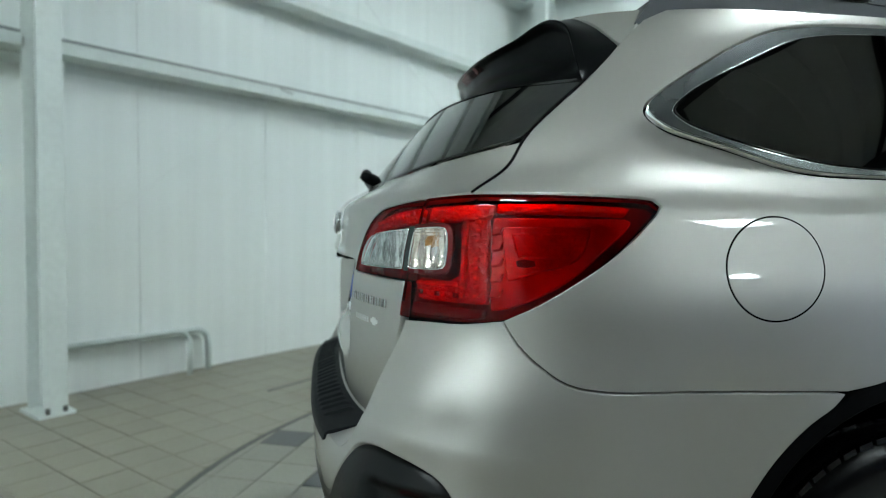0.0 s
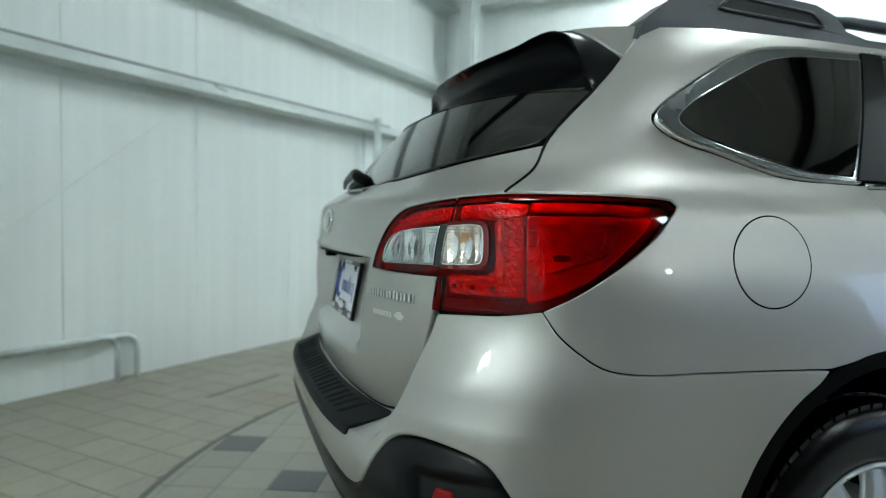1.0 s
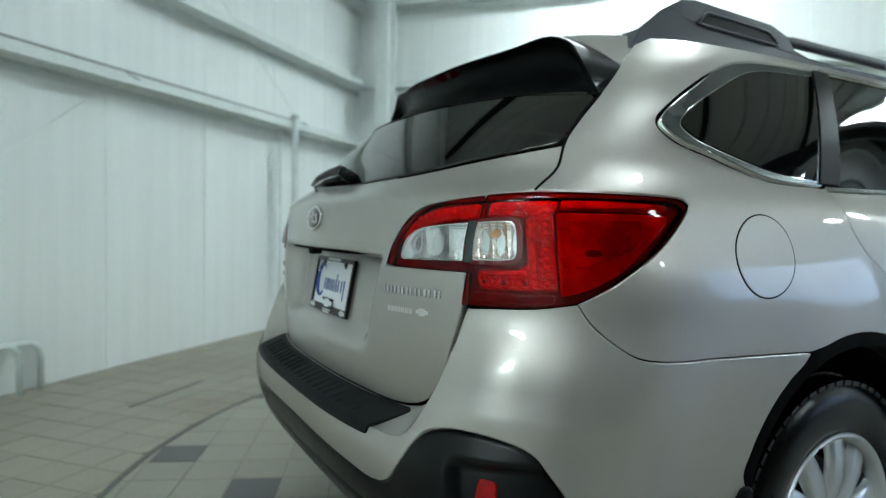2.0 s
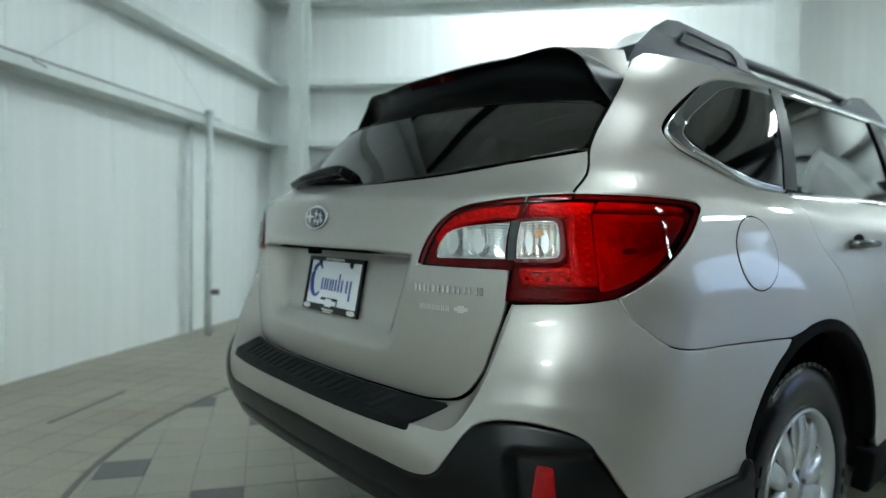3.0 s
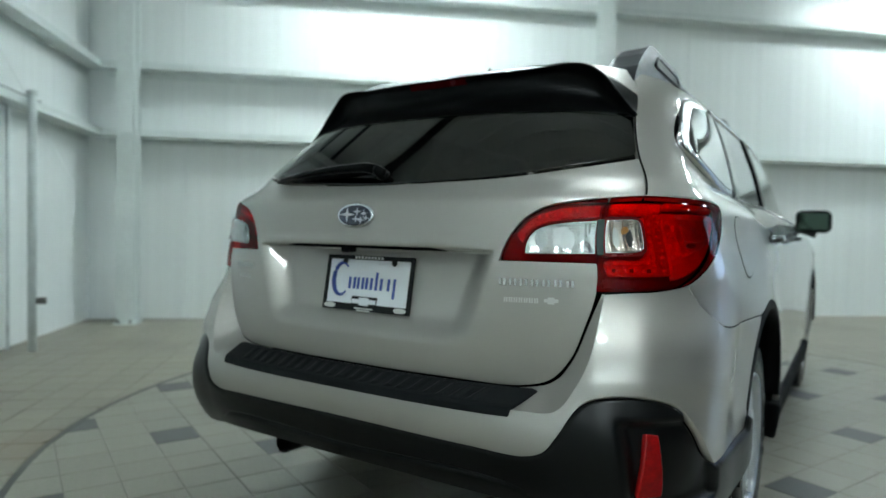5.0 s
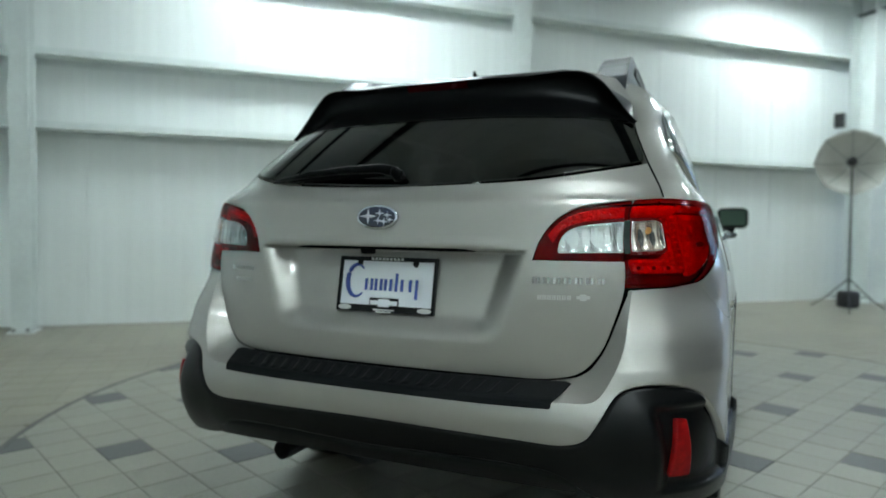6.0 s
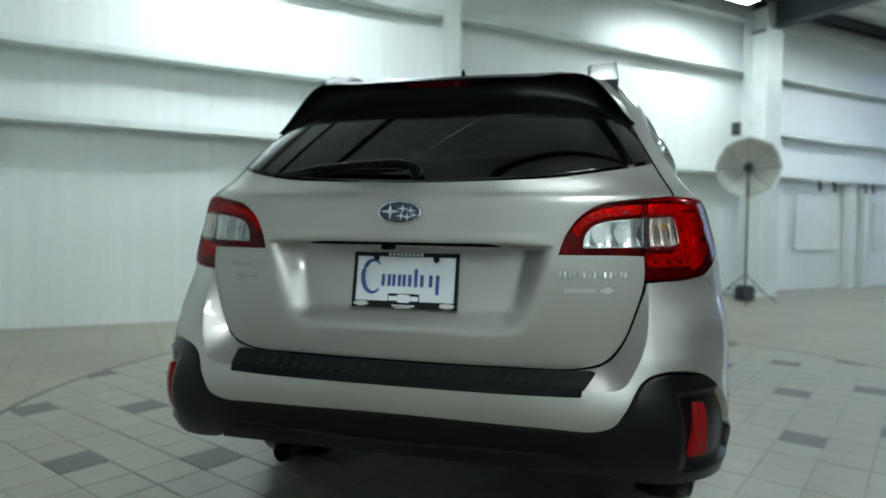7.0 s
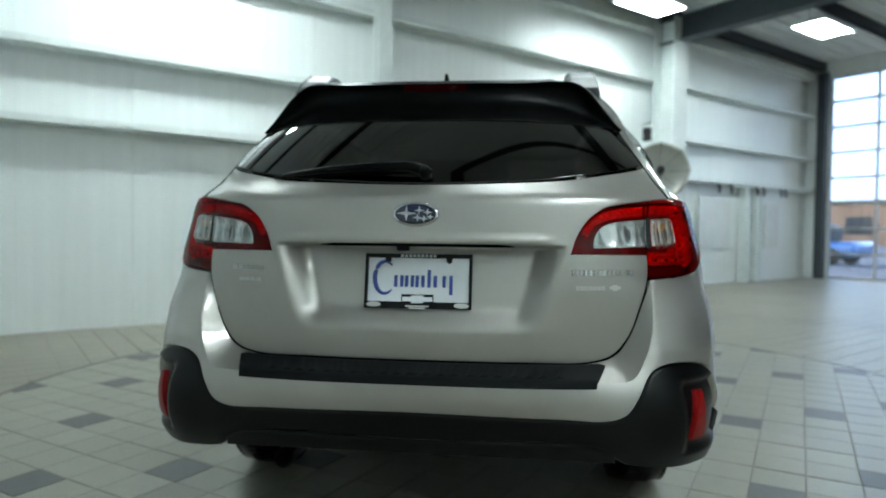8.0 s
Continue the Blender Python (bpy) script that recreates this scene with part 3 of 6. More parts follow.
    for k, o in outward.items():
        if o.length < 1e-12:
            o = Vector((0, 1e-3))
        o.normalize()
        q, z = verts[k]
        base = dent(q, z) if dent else 0.0
        p, nn, tq, tz = place(q + o.x * edge, z + o.y * edge, lift - edge + base)
        od = tq * o.x + tz * o.y
        od = od / max(1e-9, np.linalg.norm(od))
        ring1[k] = len(pos)
        pos.append(p)
        nor.append((nn + od) / np.linalg.norm(nn + od))
        ring2[k] = len(pos)
        pos.append(p - nn * depth)
        nor.append(od)
    for a, b in rim:
        faces.append([b, a, ring1[a], ring1[b]])
        faces.append([ring1[b], ring1[a], ring2[a], ring2[b]])
    pos, nor = np.array(pos), np.array(nor)
    if mirror:
        pos[:, 0] *= -1
        nor[:, 0] *= -1
        faces = [f[::-1] for f in faces]
    me = mesh_of(name, pos.tolist(), faces, material, True)
    me.normals_split_custom_set_from_vertices(nor.tolist())
    return made(name, me, parent, None, label)


def surface(name, grid, material, parent, label="", thick=0.0, flip=False):
    """A smooth sheet from rows of points, with a back side when thick."""
    rows, cols = len(grid), len(grid[0])
    verts = [p for r in grid for p in r]
    faces = []
    for i in range(rows - 1):
        for j in range(cols - 1):
            f = [i * cols + j, i * cols + j + 1, (i + 1) * cols + j + 1, (i + 1) * cols + j]
            faces.append(f[::-1] if flip else f)
    me = mesh_of(name, verts, faces, material, True)
    ob = made(name, me, parent, None, label)
    if thick:
        s = ob.modifiers.new("thickness", "SOLIDIFY")
        s.thickness, s.offset = thick, -1
    return ob


car = empty("car", "champagne-silver estate car with black cladding, parked on a tiled turntable", "car", pose(0, 0, 0, 0, 0, -1.0))
SIDES = (("right", False), ("left", True))


# -- tailgate --
def recess(q, z):
    """The sunk bay round the plate, deepest under the handle."""
    x = abs(skin("gate", q, z)[0])
    side = 0.285 + (z - 0.79) * 0.30
    d = (1 - ease(side - 0.005, side + 0.075, x)) * ease(0.765, 0.835, z) * (1 - ease(1.006, 1.016, z))
    return -d * (0.040 + (z - 0.80) * 0.20) + 0.006 * (1 - ease(0.0, 0.02, abs(z - 1.028))) * (1 - ease(0.3, 0.42, x))


lamp_inner = [(0.487, 0.993, 1), (0.500, 1.030), (0.517, 1.060), (0.545, 1.094), (0.590, 1.124), (0.650, 1.138), (0.7145, 1.149, 1)]
gate_half = [(0.0, 0.683), gx(0.30, 0.683), gx(0.49, 0.684), gx(0.558, 0.703), gx(0.604, 0.755), gx(0.635, 0.833), gx(0.659, 0.922), (0.684, 0.992, 1), lamp_inner[0]] + lamp_inner[1:-1] + [(0.7145, 1.150, 1), (0.789, 1.158, 1), (0.784, 1.200), (0.777, 1.264, 1), (0.754, 1.258), (0.632, 1.233), (0.476, 1.207), (0.25, 1.195), (0.0, 1.191)]
tailgate = panel("tailgate", "gate", both(gate_half), PAINT, car, cell=0.0085, gap=0.0022, dent=recess, depth=0.02)
# near-black strip puts in the shade below the handle's lip
handle_gap = both([(0.0, 1.0095), (0.30, 1.0095), (0.335, 1.011), (0.30, 1.0165), (0.0, 1.0175)])
panel("handle_slot_shade", "gate", handle_gap, VOID, tailgate, cell=0.02, lift=-0.008, gap=0, edge=0.0005, depth=0.03, label="black strip painting the shade in the tailgate handle slot")
part("rear_camera", box(-0.055, -0.02, -0.072, -0.04, 0.996, 1.012, 0.005), VOID, tailgate)
glass_half = [(0.0, 1.194), (0.25, 1.198), (0.476, 1.211), (0.632, 1.237), (0.734, 1.259), (0.768, 1.268), (0.777, 1.284), (0.789, 1.337), (0.811, 1.400), (0.813, 1.412, 1), (0.73, 1.414), (0.0, 1.418, 1)]


def glazing(q, z):
    """Draws the skin to an even, slightly arched pane."""
    low, high, k = skin("gate", q, 1.195)[1], skin("gate", q, 1.42)[1], (z - 1.195) / 0.225
    return 0.76 * (skin("gate", q, z)[1] - low - (high - low) * k + 0.020 * k * (1 - k))


panel("rear_window", "gate", both(glass_half), PRIVACY, car, cell=0.025, lift=-0.004, gap=0.003, depth=0.004, dent=glazing, label="dark tinted rear window")
# roof spoiler: a hollow dark underside, a lip standing back from the glass, a top that meets the roof
spoil_low = flow([(0.0, 1.410), (0.30, 1.411), (0.50, 1.409), (0.62, 1.408), (0.73, 1.400), (0.811, 1.397)], 0.005, False)
spoil_lip = flow([(0.0, 1.549), (0.36, 1.556), (0.53, 1.562), (0.605, 1.557), (0.69, 1.528), (0.735, 1.488), (0.775, 1.442), (0.812, 1.398)], 0.005, False)
spoil_top = flow([(0.0, 1.566), (0.36, 1.573), (0.52, 1.584), (0.614, 1.593), (0.726, 1.551), (0.802, 1.505), (0.842, 1.477, 1), (0.831, 1.437), (0.814, 1.401)], 0.005, False)


def along(line, s):
    k = s * (len(line) - 1)
    i = min(int(k), len(line) - 2)
    f = k - i
    return (line[i][0] * (1 - f) + line[i + 1][0] * f, line[i][1] * (1 - f) + line[i + 1][1] * f)


def spoiler_point(s, t):
    """t from 0 at the glass over 1 at the lip to 2 at the roof."""
    a, sg = abs(s), (1 if s >= 0 else -1)
    low, lip, top = along(spoil_low, a), along(spoil_lip, a), along(spoil_top, a)
    f, g = min(t, 1.0), max(0.0, t - 1.0)
    q = low[0] * (1 - f) + lip[0] * f + (top[0] - lip[0]) * g
    z = low[1] * (1 - f) + lip[1] * f + (top[1] - lip[1]) * g
    hollow = 0.062 * (1 - ease(0.80, 1.0, a)) * math.sin(math.pi * min(1.0, f / 0.97)) ** 0.8
    proud = 0.018 * ease(0.93, 1.0, f) * (1 - g) * (1 - 0.4 * ease(0.8, 1.0, a))
    horn = 0.036 * math.exp(-((a - 0.70) / 0.13) ** 2) * ease(0.55, 1.0, f) * (1 - g) ** 1.5
    p = skin("gate", q, z) + np.array((0.9 * horn, -0.35 * horn, 0.12 * horn)) + np.array((0.9 * proud * ease(0.5, 0.75, a), 0.001 + hollow - proud, 0.5 * proud * ease(0.5, 0.75, a)))
    p[0] *= sg
    return p


rows = (0, 0.02, 0.06, 0.14, 0.26, 0.42, 0.58, 0.72, 0.83, 0.90, 0.94, 0.965, 0.98, 1.0, 1.04, 1.12, 1.3, 1.5, 1.7, 1.85, 1.95, 2.0)
spoiler = surface("rear_spoiler", [[spoiler_point(k / 70, t) for k in range(-70, 71)] for t in rows], SPOILER, car, "satin black roof spoiler")
grid = []
for t in (0.86, 0.875, 0.955, 0.97):
    grid.append([spoiler_point(k / 10 * 0.185, t) + np.array((0, 0.002 if t in (0.86, 0.97) else -0.004, 0)) for k in range(-10, 11)])
surface("stop_lamp", grid, STOP_RED, spoiler, "dark red high-level stop lamp")
for name, mir in SIDES:
    panel("gate_corner", "gate", [(0.844, 1.483, 1), (0.728, 1.556), (0.633, 1.594, 1), (0.865, 1.580, 1), (0.853, 1.534)], PAINT, tailgate, cell=0.02, lift=0.0, gap=0.001, depth=0.02, mirror=mir)

def oval(a, b, h, steps=40):
    bm = bmesh.new()
    r0 = [bm.verts.new((a * math.cos(2 * math.pi * k / steps), b * math.sin(2 * math.pi * k / steps), 0)) for k in range(steps)]
    r1 = [bm.verts.new((v.co.x, v.co.y, h * 0.6)) for v in r0]
    r2 = [bm.verts.new((v.co.x * 0.94, v.co.y * 0.91, h)) for v in r0]
    for p, q in ((r0, r1), (r1, r2)):
        for k in range(steps):
            bm.faces.new((p[k], p[(k + 1) % steps], q[(k + 1) % steps], q[k]))
    bm.faces.new(r2)
    return bm


# plate with its dealer frame
plate = made("licence_plate", mesh_of("licence_plate", [(-0.152, 0, -0.076), (0.152, 0, -0.076), (0.152, 0, 0.076), (-0.152, 0, 0.076), (-0.152, 0.003, -0.076), (0.152, 0.003, -0.076), (0.152, 0.003, 0.076), (-0.152, 0.003, 0.076)], [(0, 1, 2, 3), (7, 6, 5, 4), (0, 4, 5, 1), (3, 2, 6, 7), (1, 5, 6, 2), (0, 3, 7, 4)], WHITE_PLATE), car, pose(0, -0.016, 0.906, -10), "white dealer plate with blue marks in a black frame")
bm = bmesh.new()
for a in ((-0.157, 0.157, 0.068, 0.080), (-0.157, 0.157, -0.080, -0.060), (-0.157, -0.148, -0.06, 0.068), (0.148, 0.157, -0.06, 0.068)):
    add_box(bm, a[0], a[1], -0.006, 0.004, a[2], a[3])
part("plate_frame", bm, PLASTIC, plate, "black plastic plate frame")
for x, w in ((-0.128, 0.022), (0.128, 0.022)):
    part("frame_mark", oval(w, 0.0075, 0.001, 20), PALE, plate, "", pose(x, -0.0062, -0.069, 90))
for k in range(9):
    part("frame_mark", box(-0.0042, 0.0042, -0.0075, -0.0062, -0.004, 0.004, 0.0004, 1), PALE, plate, "", pose(-0.048 + k * 0.012, 0, 0.074))
for s in (-1, 1):
    part("plate_screw", tube([(s * 0.09, -0.003, 0.058), (s * 0.09, -0.001, 0.058)], 0.006, 10), PLASTIC, plate)
    part("frame_tab", box(s * 0.09 - 0.009, s * 0.09 + 0.009, -0.006, -0.001, 0.057, 0.072, 0.003, 2), PLASTIC, plate)


def stroke(name, x, z, wide, tall, material, lean=0.24):
    """A leaning bar printed on the plate."""
    part(name, box(-wide, wide, -0.0012, -0.0002, -tall, tall, 0.0004, 1), material, plate, "", Matrix.Translation((x, 0, z)) @ Matrix.Shear("XZ", 4, (lean, 0.0)))


sweep = [(-0.098 + 0.030 * math.cos(radians(a)), -0.0005, 0.010 + 0.047 * math.sin(radians(a))) for a in range(48, 322, 12)]
part("plate_mark", tube(sweep, [0.0025 + 0.005 * math.sin(math.pi * k / (len(sweep) - 1)) for k in range(len(sweep))], 6), BLUE_INK, plate)
for x, tall, z in ((-0.066, 0.017, 0.0), (-0.048, 0.017, 0.0), (-0.034, 0.017, 0.0), (-0.017, 0.017, 0.0), (-0.003, 0.017, 0.0), (0.014, 0.017, 0.0), (0.032, 0.026, 0.008), (0.050, 0.017, 0.0), (0.076, 0.017, 0.0), (0.096, 0.028, -0.010)):
    stroke("plate_mark", x, z, 0.0052, tall, BLUE_INK)
# emblem over the lower edge of the frame, as a plain outlined shape
part("frame_emblem", box(-0.047, 0.047, -0.0082, -0.0062, -0.0665, -0.0385, 0.001, 1), PLASTIC, plate)
for wide, low, high in ((0.044, -0.0590, -0.0460), (0.018, -0.0640, -0.0410)):
    part("frame_emblem", box(-wide, wide, -0.0092 - wide * 0.01, -0.0080, low, high, 0.0006, 1), WHITE_PLATE, plate)
for wide, z in ((0.034, -0.0725), (0.024, -0.0785)):
    part("frame_mark", box(-wide, wide, -0.0075, -0.0062, z - 0.0022, z + 0.0022, 0.0004, 1), PALE, plate)

# badge and lettering, as plain shapes
def on_gate(q, z, up=0.0):
    """A pose on the tailgate: x along, y up the skin, z out of it."""
    p, tq, tz = skin("gate", q, z), skin("gate", q + 0.004, z) - skin("gate", q - 0.004, z), skin("gate", q, z + 0.004) - skin("gate", q, z - 0.004)
    x = Vector(tq).normalized()
    nn = Vector(np.cross(tq, tz)).normalized()
    y = nn.cross(x)
    m = Matrix((x, y, nn)).transposed().to_4x4()
    m.translation = Vector(p) + nn * up
    return m


badge = part("badge", oval(0.066, 0.035, 0.008), CHROME, car, "chrome-rimmed blue oval badge", on_gate(0, 1.099, 0.001), True)
part("badge_field", oval(0.058, 0.0285, 0.004), BLUE_ENAMEL, badge, "", pose(0, 0, 0.006), True)


def spark(r):
    bm = bmesh.new()
    t = bm.verts.new((0, 0, 0.004))
    ring = [bm.verts.new(((r if k % 2 == 0 else r * 0.28) * math.cos(k * math.pi / 4) * (1.25 if k % 4 == 0 else 1), (r if k % 2 == 0 else r * 0.28) * math.sin(k * math.pi / 4), 0)) for k in range(8)]
    for k in range(8):
        bm.faces.new((t, ring[k], ring[(k + 1) % 8]))
    return bm


for x, y, r in ((-0.026, 0.002, 0.023), (0.010, 0.010, 0.013), (0.034, 0.005, 0.012), (0.006, -0.010, 0.012), (0.024, -0.013, 0.012), (0.042, -0.008, 0.010)):
    part("badge_mark", spark(r), PALE, badge, "", pose(x, y, 0.0105))


def letter_bars(q0, q1, z, h, count, mark, thick=0.003):
    w = (q1 - q0) / count
    for k in range(count):
        at = on_gate(q0 + (k + 0.5) * w, z, 0.0005)
        part("letter_mark", box(-w * 0.42, -w * 0.10, -h / 2, h / 2, 0, thick, 0.0006, 1), mark, tailgate, "", at)
        part("letter_mark", box(w * 0.10, w * 0.42, -h / 2, h / 2, 0, thick, 0.0006, 1), mark, tailgate, "", at)


letter_bars(0.482, 0.642, 0.940, 0.017, 7, LETTER, 0.003)
letter_bars(0.495, 0.570, 0.897, 0.012, 7, PALE, 0.001)
part("letter_mark", box(-0.017, 0.017, -0.004, 0.004, 0, 0.0015), PALE, tailgate, "", on_gate(0.594, 0.898, 0.0005))
part("letter_mark", box(-0.008, 0.008, -0.008, 0.008, 0, 0.0017), PALE, tailgate, "", on_gate(0.594, 0.898, 0.0005))
letter_bars(-0.60, -0.50, 0.940, 0.015, 6, LETTER, 0.003)
letter_bars(-0.58, -0.51, 0.905, 0.012, 4, LETTER, 0.003)

# wiper
wiper = part("rear_wiper", tube([(0.03, 0.022, 1.224), (-0.005, 0.016, 1.236), (-0.04, 0.016, 1.243), (-0.16, 0.026, 1.243), (-0.30, 0.036, 1.234), (-0.43, 0.055, 1.219)], [0.011, 0.016, 0.015, 0.012, 0.010, 0.006], 8), SPOILER, car, "black rear wiper lying on the glass", None, True)
part("wiper_cap", tube([(0.012, 0.05, 1.212), (0.012, 0.03, 1.222), (0.012, 0.008, 1.232), (0.012, -0.004, 1.237)], [0.018, 0.018, 0.016, 0.009], 14), SPOILER, wiper, "", None, True)
part("wiper_blade", tube([(-0.02, 0.048, 1.230), (-0.14, 0.046, 1.226), (-0.28, 0.052, 1.221), (-0.47, 0.076, 1.214)], [0.006, 0.009, 0.009, 0.005], 6), SPOILER, wiper, "", None, True)

# -- bumper --
def crest(q, z):
    """The corner swells out below the lamp, with a soft upright ridge."""
    a = abs(q)
    k = (1 - ease(0.77, 0.925, z)) * (0.35 + 0.65 * ease(0.64, 0.72, z))
    return k * (0.028 * ease(0.60, 0.70, a) * (1 - ease(0.84, 1.14, a)) + 0.010 * math.exp(-((a - 0.77) / 0.045) ** 2))


def bx(x, z):
    return gx(x, z, "bump")


def by(y, z):
    return gy(y, z, "bump")


inner_edge = [(0.0, 0.650), bx(0.30, 0.650), bx(0.52, 0.650), bx(0.60, 0.655), bx(0.632, 0.70), bx(0.648, 0.753), bx(0.660, 0.84), (*bx(0.671, 0.918), 1)]
lamp_low = [(0.676, 0.920, 1), (0.741, 0.922), (0.802, 0.926), (0.8645, 0.938, 1)]
side_seam = [(0.8645, 0.938, 1), by(0.208, 0.898), by(0.243, 0.864), by(0.283, 0.838), by(0.335, 0.827), by(0.5, 0.821), (*by(0.785, 0.8145), 1)]
ARCH_Y, ARCH_Z, ARCH_R = 0.975, 0.424, 0.424


def arch(a0, a1, steps, cy=ARCH_Y, r=ARCH_R, kind="gate"):
    """Points along a wheel arch, angles from the rear over the top."""
    out = []
    for k in range(steps + 1):
        a = radians(a0 + (a1 - a0) * k / steps)
        out.append(gy(cy - r * math.cos(a), ARCH_Z + r * math.sin(a), kind))
    return out


low_edge = [(*by(0.592, 0.52), 1), by(0.42, 0.505), (*by(0.20, 0.515), 1), by(0.155, 0.555), by(0.115, 0.615), by(0.085, 0.662), by(0.04, 0.680), bx(0.70, 0.683), bx(0.655, 0.668), bx(0.615, 0.60), bx(0.585, 0.560), bx(0.54, 0.545), bx(0.40, 0.548), (0.0, 0.553)]
a_low = math.degrees(math.asin((0.52 - ARCH_Z) / ARCH_R))
a_top = math.degrees(math.asin((0.8125 - ARCH_Z) / ARCH_R))
bump_half = inner_edge + lamp_low[1:-1] + side_seam + arch(a_top, a_low, 8, kind="bump")[1:-1] + low_edge

bumper = panel("rear_bumper", "bump", both(bump_half), PAINT, car, cell=0.012, edge=0.002, depth=0.02, dent=crest, label="champagne-silver rear bumper")
# flank and step between the bumper and the tailgate
up = [gx(0.0001, 0.680), gx(0.30, 0.680), gx(0.492, 0.681), gx(0.564, 0.700), gx(0.607, 0.754), gx(0.638, 0.833), gx(0.654, 0.88), gx(0.668, 0.918)]
lo = [(0.0, 0.6465), bx(0.30, 0.6465), bx(0.52, 0.6465), bx(0.602, 0.651), bx(0.6355, 0.698), bx(0.6515, 0.753), bx(0.6635, 0.84), bx(0.6745, 0.918)]
lo_line, up_line = flow(lo, 0.02, False), flow(up, 0.02, False)


grid = []
for k in range(-60, 61):
    s, sg = abs(k) / 60, (1 if k >= 0 else -1)
    q, z = along(lo_line, s)
    e = 0.003
    nn = np.cross(skin("bump", q + e, z) - skin("bump", q - e, z), skin("bump", q, z + e) - skin("bump", q, z - e))
    a, b = skin("bump", q, z) + nn / np.linalg.norm(nn) * (crest(q, z) - 0.0012), skin("gate", *along(up_line, s))
    b = b + np.array((0, 0.003, 0))
    row = []
    for t in (0, 0.25, 0.5, 0.75, 1.0):
        p = a * (1 - t) + b * t
        p[0] *= sg
        row.append(p)
    grid.append(row)
surface("bumper_step", grid, PAINT, bumper, flip=False)
# rubber pad on the step
pad_v, pad_f = [], []
N = 110
for k in range(N + 1):
    s = -1 + 2 * k / N
    xr, xf = 0.505 * s, 0.545 * s
    rear, front = skin("bump", q_at("bump", 0.648, x=xr) if s else 0.0, 0.648), skin("gate", q_at("gate", 0.678, x=xf) if s else 0.0, 0.678)
    w = math.cos(s * 25.5 * math.pi) if abs(s) < 0.96 else -1
    rib = 0.004 if w > 0.1 and abs(s) < 0.84 else 0.0
    for t, h in ((-0.10, -0.012), (-0.06, 0.002), (0.0, 0.006), (0.08, 0.007), (0.14, 0.007 + rib), (0.72, 0.007 + rib), (0.80, 0.007), (0.93, 0.006), (0.97, -0.004)):
        p = rear * (1 - t) + front * t
        pad_v.append((p[0], p[1], p[2] + h))
m = 9
for k in range(N):
    for j in range(m - 1):
        pad_f.append((k * m + j, (k + 1) * m + j, (k + 1) * m + j + 1, k * m + j + 1))
pad_f += [tuple(range(m)), tuple(N * m + j for j in range(m - 1, -1, -1))]
made("bumper_pad", mesh_of("bumper_pad", pad_v, pad_f, PAD), bumper, None, "ribbed black bumper step pad")

# black lower cladding
clad_top = [(a[0], a[1], *a[2:]) for a in low_edge[::-1]]
clad_half = clad_top + [(*by(0.595, 0.515), 1), (*by(0.62, 0.41), 1), by(0.45, 0.372), by(0.20, 0.378), (*bx(0.80, 0.39), 1), bx(0.70, 0.392), bx(0.60, 0.40), bx(0.555, 0.432), bx(0.50, 0.466), (0.0, 0.470)]


def clad_shape(q, z):
    """Bulged corners with a bay round the reflector."""
    bay = ease(0.715, 0.74, abs(q)) * (1 - ease(0.905, 0.925, abs(q))) * ease(0.44, 0.452, z) * (1 - ease(0.625, 0.645, z))
    return 0.013 * ease(0.60, 0.72, abs(q)) - 0.024 * bay


cladding = panel("lower_cladding", "bump", both(clad_half), PLASTIC, car, cell=0.012, lift=0.004, edge=0.012, depth=0.05, gap=-0.002, dent=clad_shape, label="matt black lower bumper cladding")
panel("lower_lip", "bump", both([(0.0, 0.470), bx(0.50, 0.469), (*bx(0.56, 0.446), 1), (*bx(0.575, 0.410), 1), bx(0.40, 0.420), (0.0, 0.423)]), PLASTIC, cladding, cell=0.03, lift=0.006, edge=0.008, depth=0.05, label="black bumper valance")
for name, mir in SIDES:
    panel("cladding_ledge", "bump", [(*by(0.215, 0.517), 1), by(0.42, 0.507), (*by(0.545, 0.517), 1), (*by(0.565, 0.545), 1), (*by(0.592, 0.548), 1), (*by(0.600, 0.500), 1), by(0.42, 0.482), (*by(0.225, 0.492), 1)], PLASTIC, cladding, cell=0.02, lift=0.016, edge=0.010, depth=0.03, gap=0, mirror=mir)
    panel("reflector", "bump", [(*bx(0.781, 0.618), 1), (*bx(0.808, 0.613), 1), (*bx(0.817, 0.474), 1), (*bx(0.766, 0.472), 1)], RED_REFLEX, cladding, cell=0.03, lift=0.009, edge=0.004, depth=0.02, mirror=mir, label="tall red bumper reflector")

